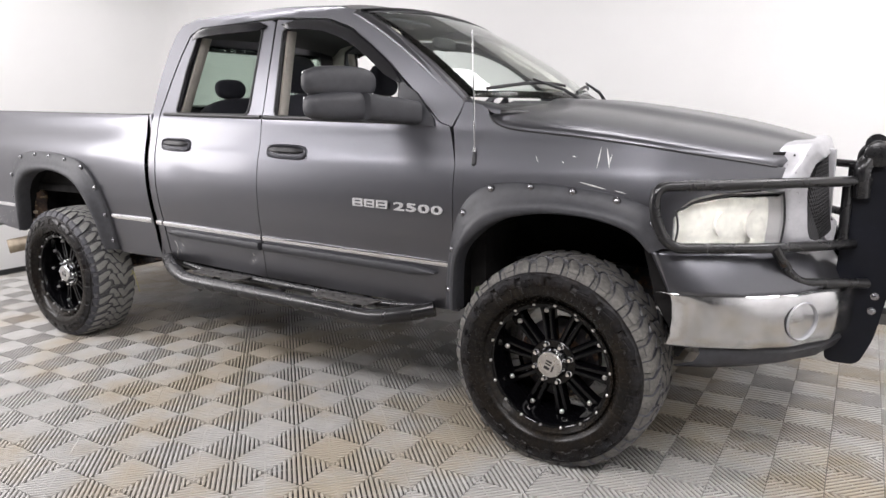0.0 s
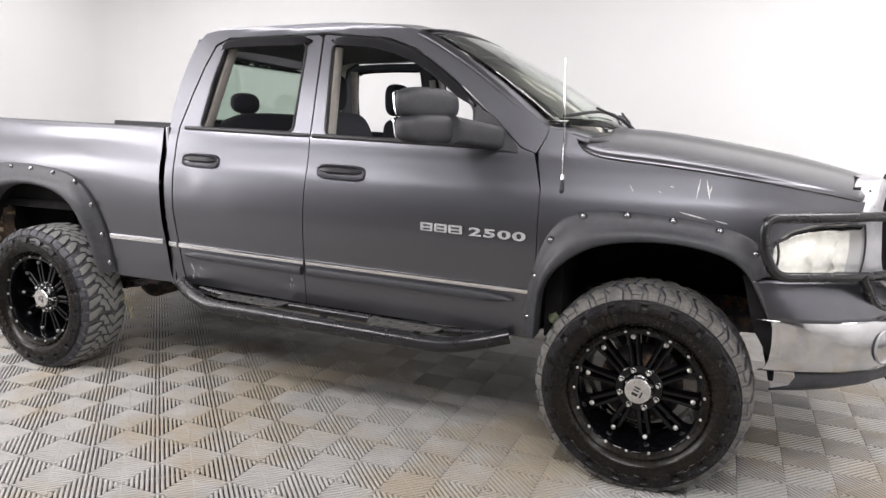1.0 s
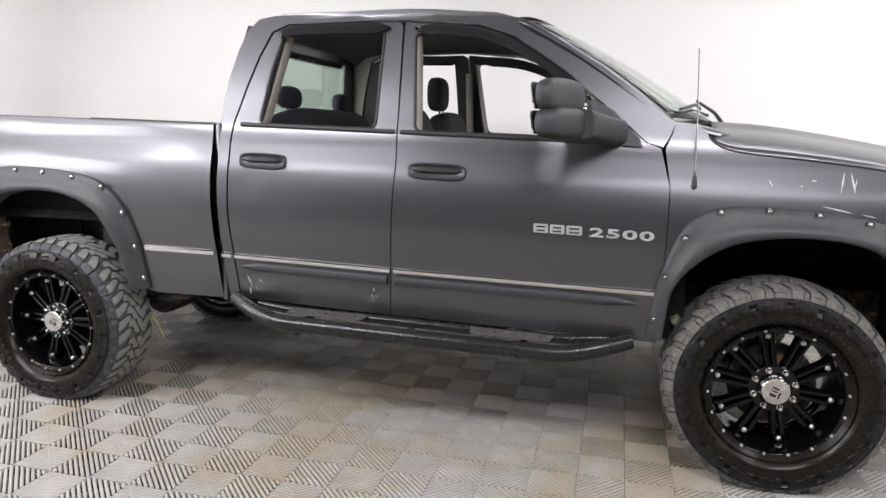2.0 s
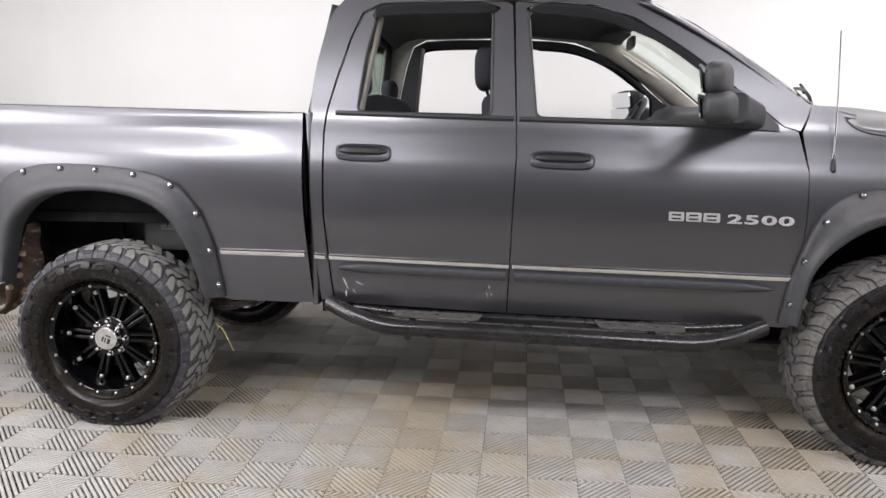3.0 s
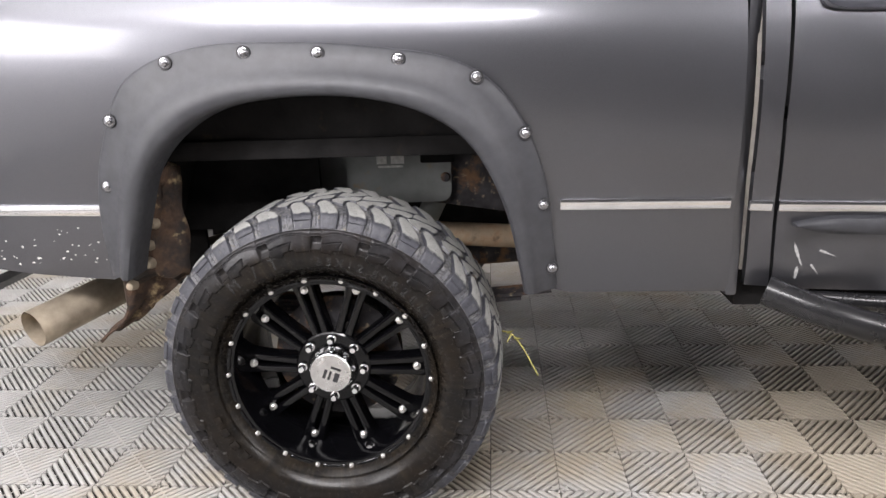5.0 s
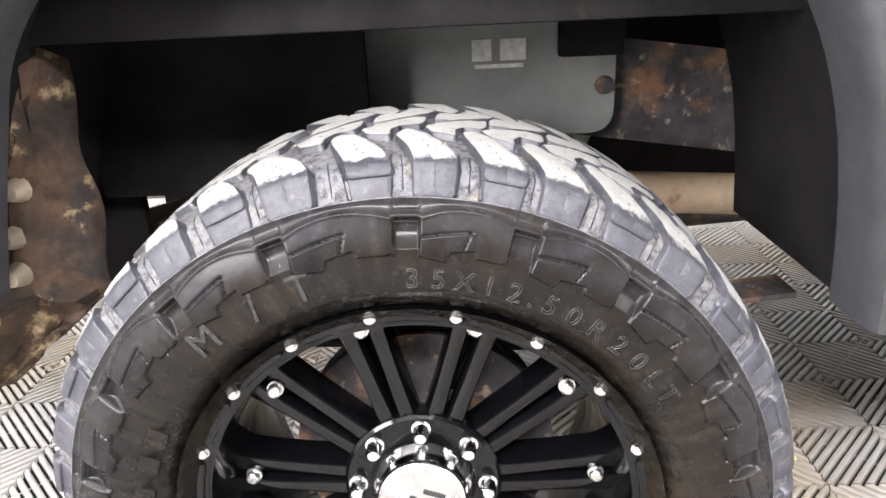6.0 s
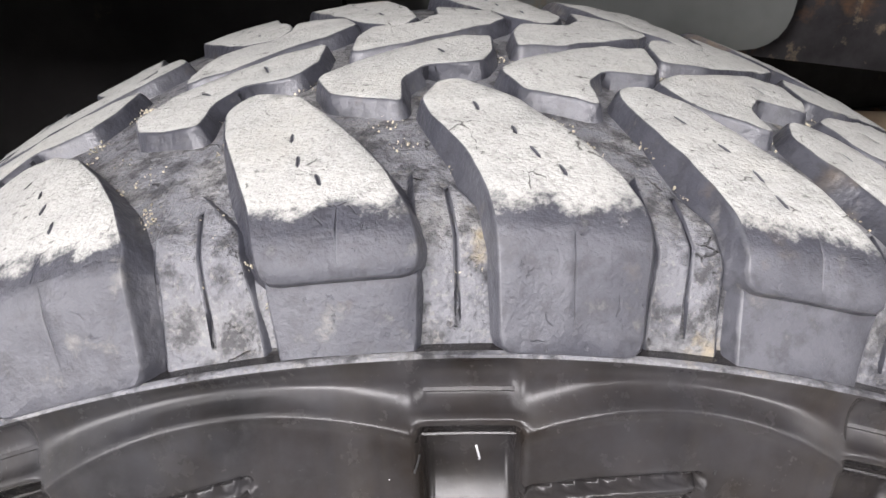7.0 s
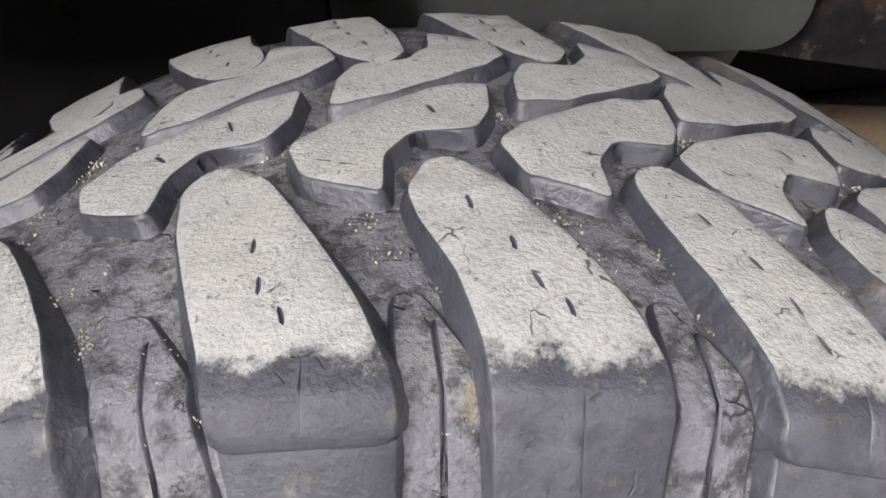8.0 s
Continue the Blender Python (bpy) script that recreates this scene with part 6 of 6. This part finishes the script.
# grille: surround, cross bars and mesh
loop = rounded([(0, -0.640, 0.93), (0, -0.632, 1.215), (0, -0.50, 1.335), (0, 0.50, 1.335), (0, 0.632, 1.215), (0, 0.640, 0.93), (0, 0.45, 0.86), (0, -0.45, 0.86)], 0.07, 6, closed=True)
cz = 1.09
bm = bmesh.new()
rows = []
for p in loop:
    out = []
    for inset, dx in ((0.0, -0.06), (0.0, 0.022), (0.010, 0.036), (0.066, 0.040), (0.080, 0.026), (0.082, -0.02)):
        k = 1 - inset / 0.5
        y, z = p.y * (1 - inset / 0.64), cz + (p.z - cz) * (1 - inset / 0.26)
        lean = -0.10 * (z - 1.0)
        out.append((plan(y * 0.98) + dx + lean, y, z))
    rows.append(out)
skin(bm, rows, close_u=True)
grille = part("grille_surround", bm, SILVER, truck, "silver painted grille surround, paint peeling", angle=50)
bm = bmesh.new()
box(bm, (4.480, 0, 1.09), (0.05, 0.07, 0.40), bevel=0.012)
part("grille_crossbar", bm, SILVER, grille)
bm = bmesh.new()
for i in range(-34, 35):
    for sgn in (-1, 1):
        y0, y1 = i * 0.019 - 0.12 * sgn, i * 0.019 + 0.12 * sgn
        if abs(y0) < 0.565 and abs(y1) < 0.565:
            sweep(bm, [(plan(y0 + (y1 - y0) * q) + 0.000 - 0.10 * (0.39 * q - 0.10), y0 + (y1 - y0) * q, 0.90 + 0.39 * q) for q in np.linspace(0, 1, 7)], 0.0045, 4)
backing = bmesh.new()
skin(backing, [[(plan(y) - 0.035 - 0.10 * (z - 1.0), y, z) for z in np.linspace(0.88, 1.30, 6)] for y in np.linspace(-0.60, 0.60, 25)])
part("grille_backing", backing, DARK, grille)
part("grille_mesh", bm, BLACK, grille, "dark woven grille mesh", smooth=False)
simple("radiator", DARK, truck, "", ((4.38, 0, 1.05), (0.05, 1.1, 0.42)))
simple("engine_bay", DARK, truck, "", ((3.75, 0, 0.98), (0.9, 0.86, 0.46)))

# ---- brush guard ----
def guard_plate(y):
    """Upright steel plate, leaning back towards its foot."""
    loop = xz(rounded([(4.536, 0.462, 0), (4.655, 0.462, 0), (4.700, 0.575, 0), (4.738, 0.80, 0), (4.738, 1.14, 0), (4.690, 1.245, 0), (4.590, 1.245, 0), (4.572, 1.12, 0), (4.553, 0.86, 0), (4.546, 0.66, 0)], 0.035, 4, closed=True))
    bm = bmesh.new()
    f = bm.faces.new([bm.verts.new((x, y - 0.014, z)) for x, z in loop])
    q = bmesh.ops.extrude_face_region(bm, geom=[f])
    bmesh.ops.translate(bm, verts=[v for v in q["geom"] if isinstance(v, bmesh.types.BMVert)], vec=(0, 0.028, 0))
    bmesh.ops.bevel(bm, geom=[e for e in bm.edges if abs(e.verts[0].co.y - e.verts[1].co.y) < 0.001], offset=0.004, segments=2, affect="EDGES")
    return bm


ux = 4.66
guard = part("brush_guard", guard_plate(-0.42), GUARD, truck, "black tubular brush guard with broad plate uprights")
part("upright", guard_plate(0.42), GUARD, guard)
for s in (-1, 1):
    bm = bmesh.new()
    sweep(bm, rounded([(4.63, s * 0.43, 1.19), (4.32, s * 0.76, 1.195), (3.985, s * 0.995, 1.193), (3.985, s * 1.005, 1.09), (4.035, s * 0.99, 0.972), (4.34, s * 0.77, 0.962), (4.60, s * 0.435, 0.945)], 0.075, 7), 0.0195, 14)
    part("headlight_loop", bm, TUBE, guard)
    bm = bmesh.new()
    sweep(bm, [(4.565, s * 0.455, 1.195), (4.565, s * 0.455, 0.95)], 0.0185, 14)
    part("loop_post", bm, TUBE, guard)
    bm = bmesh.new()
    sweep(bm, rounded([(4.36, s * 0.755, 0.962), (4.43, s * 0.68, 0.825), (4.66, s * 0.455, 0.80)], 0.06), 0.019, 12)
    part("lower_brace", bm, TUBE, guard)
    # ribbed rubber strip on the front edge
    bm = bmesh.new()
    box(bm, (4.748, s * 0.42, 0.95), (0.030, 0.075, 0.46), bevel=0.012)
    for k in range(14):
        box(bm, (4.766, s * 0.42, 0.74 + 0.032 * k), (0.010, 0.070, 0.014), bevel=0.003)
    part("rubber_pad", bm, BLACK, guard, "ribbed black rubber facing")
    for x, z in ((4.600, 0.688), (4.684, 0.690), (4.690, 0.748)):
        bm = bmesh.new()
        lathe(bm, [(0.0, 0.015), (-0.006, 0.015), (-0.007, 0.011), (-0.015, 0.010), (-0.017, 0.006), (-0.017, 0.0001)], 12, x, z)
        bmesh.ops.translate(bm, verts=bm.verts, vec=(0, s * 0.42 - 0.013, 0))
        part("bolt", bm, BOLT, guard, "dull steel bolt")
for z, r in ((1.10, 0.016), (0.95, 0.016), (0.80, 0.016)):
    bm = bmesh.new()
    sweep(bm, [(ux + 0.02, -0.42, z), (ux + 0.02, 0.42, z)], r, 12)
    part("cross_tube", bm, TUBE, guard)
# top bar with elbows and collared ends
bm = bmesh.new()
sweep(bm, rounded([(4.612, -0.455, 1.13), (4.606, -0.470, 1.255), (4.66, -0.40, 1.285), (4.66, 0.40, 1.285), (4.606, 0.470, 1.255), (4.612, 0.455, 1.13)], 0.07, 7), 0.030, 18)
part("top_bar", bm, TUBE, guard)
for s in (-1, 1):
    bm = bmesh.new()
    sweep(bm, [(4.655, s * y, 1.292) for y in (0.475, 0.470, 0.462, 0.458, 0.440, 0.436, 0.415, 0.410)], lambda u: 0.048 if 0.1 < u < 0.32 or 0.5 < u < 0.68 or u > 0.85 else 0.040, 20)
    part("end_collar", bm, TUBE, guard, "ribbed black end collar")


# ---- interior ----
def seat(x, y, w, rear=False):
    bm = bmesh.new()
    ellip(bm, (x + 0.26, y, 1.08), (0.29, w, 0.10), 4, 24, 12)
    st = part("rear_seat" if rear else "front_seat", bm, CLOTH, truck, "dark cloth truck seat", angle=70)
    bm = bmesh.new()
    vs0 = len(bm.verts)
    ellip(bm, (0, 0, 0.0), (0.085, w, 0.29), 4.5, 24, 16)
    bmesh.ops.transform(bm, matrix=pose(x, y, 1.30, 0, -14, 0), verts=bm.verts)
    part("backrest", bm, CLOTH, st, angle=70)
    for k in ((-0.45, 0.45) if rear else (0,)):
        bm = bmesh.new()
        hy = y + k * w * 1.2
        if rear:
            ellip(bm, (x - 0.10, hy, 1.640), (0.045, 0.115, 0.062), 2.6, 24, 14)
        else:
            ellip(bm, (x - 0.115, hy, 1.700), (0.055, 0.125, 0.105), 3.2, 24, 14)
        hr = part("headrest", bm, CLOTH, st, angle=70)
        bm = bmesh.new()
        for o in (-0.05, 0.05):
            sweep(bm, [(x - 0.075, hy + o, 1.52), (x - 0.105, hy + o, 1.63)], 0.006, 8)
        part("headrest_post", bm, CHROME, hr)


seat(1.87, -0.42, 0.25)
seat(1.87, 0.42, 0.25)
seat(1.22, 0.0, 0.68, True)
bm = bmesh.new()
rows = []
for x in np.linspace(1.095, 2.50, 18):
    z0, w0 = roof_edge(min(x, 2.44))
    rows.append([(x + (0.04 if x > 2.4 else 0), v * (w0 - 0.03), z0 - 0.045 + 0.045 * (1 - abs(v) ** 2.5)) for v in np.linspace(-1, 1, 15)])
skin(bm, rows)
part("headliner", bm, LINER, truck, "grey cloth headliner", angle=70)
bm = bmesh.new()
rows = []
for y in np.linspace(-0.80, 0.80, 33):
    hood = 0.045 * math.exp(-((y - 0.40) / 0.22) ** 4)
    rows.append([(3.16, y, 1.505), (2.95, y, 1.508 + hood * 0.6), (2.80, y, 1.495 + hood), (2.74, y, 1.475 + hood), (2.70, y, 1.42), (2.72, y, 1.25), (2.80, y, 1.0)])
skin(bm, rows)
part("dashboard", bm, SLATE, truck, "dark slate dashboard", angle=50)
bm = bmesh.new()
c, n = Vector((2.56, 0.42, 1.42)), Vector((-0.86, 0, 0.5)).normalized()
e1, e2 = Vector((0, 1, 0)), n.cross(Vector((0, 1, 0))).normalized()
sweep(bm, [c + 0.185 * (math.cos(a) * e1 + math.sin(a) * e2) for a in np.linspace(0, 2 * math.pi, 40, endpoint=False)], 0.015, 10, closed=True)
sw = part("steering_wheel", bm, SLATE, truck, "dark four-spoke steering wheel")
bm = bmesh.new()
for a in (20, 160, 240, 300):
    a = radians(a)
    sweep(bm, [c, c + 0.18 * (math.cos(a) * e1 + math.sin(a) * e2)], 0.014, 8)
sweep(bm, [c - n * 0.02, c + n * 0.03], 0.06, 20)
sweep(bm, [c, c - n * 0.25], 0.035, 12)
part("wheel_hub", bm, SLATE, sw)
bm = bmesh.new()
ellip(bm, (2.50, 0.0, 1.86), (0.012, 0.12, 0.032), 4)
part("rear_view_mirror", bm, BLACK, truck, "black rear-view mirror")
for s in (-1, 1):
    # grab handle on the windscreen pillar
    bm = bmesh.new()
    pts = []
    for i in range(9):
        u = i / 8
        q = screen_point(s * 0.95, 0.80 - 0.42 * u)
        pts.append(q + Vector((-0.06 - 0.025 * math.sin(math.pi * u), -s * (0.035 + 0.03 * math.sin(math.pi * u)), -0.02)))
    sweep(bm, pts, 0.011, 8)
    part("grab_handle", bm, BEIGE, truck, "taupe pillar grab handle")
    # pillar trim behind the windscreen edge
    bm = bmesh.new()
    rows = []
    for i in range(13):
        v = i / 12
        q = screen_point(s * 0.96, v)
        rows.append([q + Vector((-0.012, 0, -0.012)), q + Vector((-0.03, -s * 0.06, -0.02)), q + Vector((-0.085, -s * 0.055, -0.05)), q + Vector((-0.11, -s * 0.0, -0.06))])
    skin(bm, rows)
    part("pillar_trim", bm, BEIGE, truck, "taupe windscreen pillar trim", angle=70)
    # sun visor
    bm = bmesh.new()
    ellip(bm, (2.45, s * 0.36, 1.935), (0.085, 0.22, 0.010), 4)
    part("sun_visor", bm, CLOTH, truck, "dark folded sun visor")
    # seat belt on the middle pillar
    bm = bmesh.new()
    skin(bm, [[(1.90 + dx - 0.02 * v, s * (half_width(1.9, 1.85 - 0.5 * v) - 0.075), 1.85 - 0.5 * v) for dx in (-0.023, 0.023)] for v in np.linspace(0, 1, 8)])
    solid(part("seat_belt", bm, BEIGE, truck, "beige seat belt"), 0.003)

# ---- scratches in the paint ----
def scratch(x0, z0, x1, z1, w, bend=0.0, parent=None, mat=None, name="scratch", label="pale paint scratch"):
    n, rng = 14, random.Random(int(1000 * (x0 + z0)))
    rows = []
    for i in range(n + 1):
        u = i / n
        x, z = x0 + (x1 - x0) * u, z0 + (z1 - z0) * u + bend * math.sin(math.pi * u)
        k = w * math.sin(math.pi * (0.04 + 0.92 * u)) * rng.uniform(0.5, 1.0) / 2
        d = Vector((x1 - x0, z1 - z0)).normalized()
        rows.append([(x - d.y * o, -(half_width(x - d.y * o, z + d.x * o) + 0.0012), z + d.x * o) for o in (-k, k)])
    bm = bmesh.new()
    skin(bm, rows)
    part(name, bm, mat or SCRATCH, parent or truck, label)


for a in ((3.745, 1.326, 3.735, 1.245, 0.006), (3.768, 1.322, 3.785, 1.245, 0.007), (3.790, 1.30, 3.782, 1.262, 0.004), (3.475, 1.29, 3.49, 1.262, 0.004), (3.67, 1.192, 3.78, 1.168, 0.006), (3.81, 1.165, 3.86, 1.155, 0.005), (3.63, 1.29, 3.65, 1.287, 0.004), (3.59, 1.27, 3.60, 1.262, 0.004)):
    scratch(*a)
for a in ((1.135, 0.752, 1.16, 0.690, 0.010), (1.150, 0.690, 1.148, 0.655, 0.012), (1.185, 0.735, 1.235, 0.715, 0.007), (1.165, 0.715, 1.200, 0.668, 0.006), (1.80, 0.735, 1.815, 0.685, 0.012), (1.79, 0.70, 1.80, 0.672, 0.007)):
    scratch(*a, 0.0, rear_door, SCUFF, "scuff", "grey scuff mark")

# stone chips low on the bed side behind the wheel
rng = random.Random(5)
bm = bmesh.new()
for _ in range(70):
    x, z = rng.uniform(-1.15, -0.60), 0.70 + abs(rng.gauss(0, 0.055)) + 0.02
    r = rng.uniform(0.0015, 0.0045)
    z = max(z, 0.70 - 0.08 * (x + 0.6))
    pts = []
    for k in range(6):
        a = k * math.pi / 3 + rng.uniform(-0.3, 0.3)
        px, pz = x + r * rng.uniform(0.5, 1.4) * math.cos(a), z + r * rng.uniform(0.3, 0.9) * math.sin(a)
        pts.append(bm.verts.new((px, -(half_width(px, pz) + 0.0010), pz)))
    bm.faces.new(pts)
chips = part("stone_chips", bm, SCRATCH, bed_side, "pale stone chips low on the bed side")
tagged(chips, "pale stone chips low on the bed side", "", "", "stuff")

# ---- crumpled leaf clump behind the front wheel ----
rng = random.Random(3)
bm = bmesh.new()
for k in range(5):
    a, b = rng.uniform(-0.6, 0.6), rng.uniform(0.030, 0.050)
    c = Vector((3.185 + rng.uniform(-0.02, 0.02), -0.82 + rng.uniform(-0.02, 0.02), 0.655 + rng.uniform(-0.03, 0.03)))
    rows = []
    for i in range(6):
        u = -1 + 2 * i / 5
        half = b * 0.5 * (1 - u * u) ** 0.5 + 0.001
        rows.append([c + Vector((u * b * math.cos(a) + 0.3 * w * half, 0.5 * w * half + 0.012 * math.sin(4 * u + k), u * b * math.sin(a) + w * half)) for w in (-1, -0.3, 0.3, 1)])
    skin(bm, rows)
solid(part("leaf_clump", bm, LEAF, truck, "dull green crumpled leaves caught behind the front wheel"), 0.002)

# ---- dry grass stem caught by the rear tyre ----
bm = bmesh.new()
sweep(bm, curve([(0.40, -0.72, 0.452), (0.45, -0.73, 0.448), (0.485, -0.74, 0.41), (0.53, -0.75, 0.325)], 6), 0.0022, 6)
for a, b in (((0.445, -0.73, 0.449), (0.462, -0.745, 0.462)), ((0.455, -0.73, 0.445), (0.442, -0.745, 0.425)), ((0.465, -0.735, 0.435), (0.487, -0.75, 0.438))):
    sweep(bm, [a, b], lambda u: 0.0035 * (1 - u) + 0.0006, 5)
straw = part("dry_grass_stem", bm, STRAW)
tagged(straw, "dry yellow-green grass stem caught against the rear tyre", "grass stem")

# ---- floor tiles ----
def clip(poly, a, b, c):
    """The part of a polygon where a x + b y <= c."""
    out = []
    for i, p in enumerate(poly):
        q = poly[(i + 1) % len(poly)]
        dp, dq = a * p[0] + b * p[1] - c, a * q[0] + b * q[1] - c
        if dp <= 0:
            out.append(p)
        if dp * dq < 0:
            t = dp / (dp - dq)
            out.append((p[0] + t * (q[0] - p[0]), p[1] + t * (q[1] - p[1])))
    return out


def tile_mesh():
    """One tile of two by two fields whose rounded ribs run crosswise, each field with a bar across its ribs."""
    verts, faces = [], []
    s, pitch, low = 0.2, 0.0202, FLOOR_Z + 0.001
    r = math.sqrt(0.5)
    # half section of a rib: (distance from its middle, height)
    section = [(-0.0066, -0.0032), (-0.0054, -0.0012), (-0.0032, 0.0), (0.0032, 0.0), (0.0054, -0.0012), (0.0066, -0.0032)]

    def face(pts):
        k = len(verts)
        verts.extend(pts)
        faces.append(tuple(range(k, k + len(pts))))

    for ix in range(2):
        for iy in range(2):
            x0, y0 = ix * s, iy * s
            sign = 1 if (ix + iy) % 2 == 1 else -1
            e = 0.0012
            cell = [(x0 + e, y0 + e), (x0 + s - e, y0 + e), (x0 + s - e, y0 + s - e), (x0 + e, y0 + s - e)]
            a, b = r, r * sign
            mid = a * (x0 + s / 2) + b * (y0 + s / 2)
            for k in range(-7, 8):
                c = mid + k * pitch
                for (d0, z0), (d1, z1) in zip(section, section[1:]):
                    poly = clip(clip(cell, a, b, c + d1), -a, -b, -(c + d0))
                    if len(poly) > 2:
                        face([(x, y, z0 + (z1 - z0) * (a * x + b * y - c - d0) / (d1 - d0)) for x, y in poly])
                for d, z in (section[0], section[-1]):
                    line = clip(clip(cell, a, b, c + d + 1e-5), -a, -b, -(c + d - 1e-5))
                    if len(line) > 2:
                        ends = sorted(line, key=lambda q: b * q[0] - a * q[1])
                        (xa, ya), (xb, yb) = ends[0], ends[-1]
                        w = [(xa, ya, low), (xb, yb, low), (xb, yb, z), (xa, ya, z)]
                        face(w if d > 0 else w[::-1])
            # bar across the ribs, along the other diagonal
            cx, cy = x0 + s / 2, y0 + s / 2
            m = r * cx - r * sign * cy
            bar = clip(clip(cell, r, -r * sign, m + 0.0028), -r, r * sign, -(m - 0.0028))
            face([(x, y, -0.0022) for x, y in bar])
    me = bpy.data.meshes.new("tile")
    me.from_pydata(verts, [], faces)
    bm = bmesh.new()
    bm.from_mesh(me)
    for f in bm.faces:
        if f.normal.z < -0.01:
            f.normal_flip()
    bm.to_mesh(me)
    bm.free()
    me.materials.append(FLOOR)
    return me


def lay_tiles():
    me = tile_mesh()
    count = 0
    for i in range(-6, 17):
        for j in range(-7, 6):
            x, y = -0.01 + 0.4 * i, -0.03 + 0.4 * j
            if x < X0 or x + 0.4 > X1 or y + 0.4 > Y1 + 0.01:
                continue
            ob = new("tile", me)
            ob.parent = floor_ob
            ob.location = (x, y, 0)
            count += 1
    # the rest of the floor, past the tiles laid singly, in one piece
    base = [tuple(v.co) for v in me.vertices]
    loops = [tuple(p.vertices) for p in me.polygons]
    verts, faces = [], []
    for i in range(-6, 17):
        for j in range(-14, -7):
            x, y = -0.01 + 0.4 * i, -0.03 + 0.4 * j
            if x < X0 or x + 0.4 > X1 or y < Y0:
                continue
            k = len(verts)
            verts.extend((p[0] + x, p[1] + y, p[2]) for p in base)
            faces.extend(tuple(q + k for q in f) for f in loops)
    rest = bpy.data.meshes.new("more_tiles")
    rest.from_pydata(verts, [], faces)
    rest.materials.append(FLOOR)
    ob = new("more_tiles", rest)
    ob.parent = floor_ob
    tagged(ob, "dusty grey ribbed plastic tiles", "", "", "stuff")


lay_tiles()
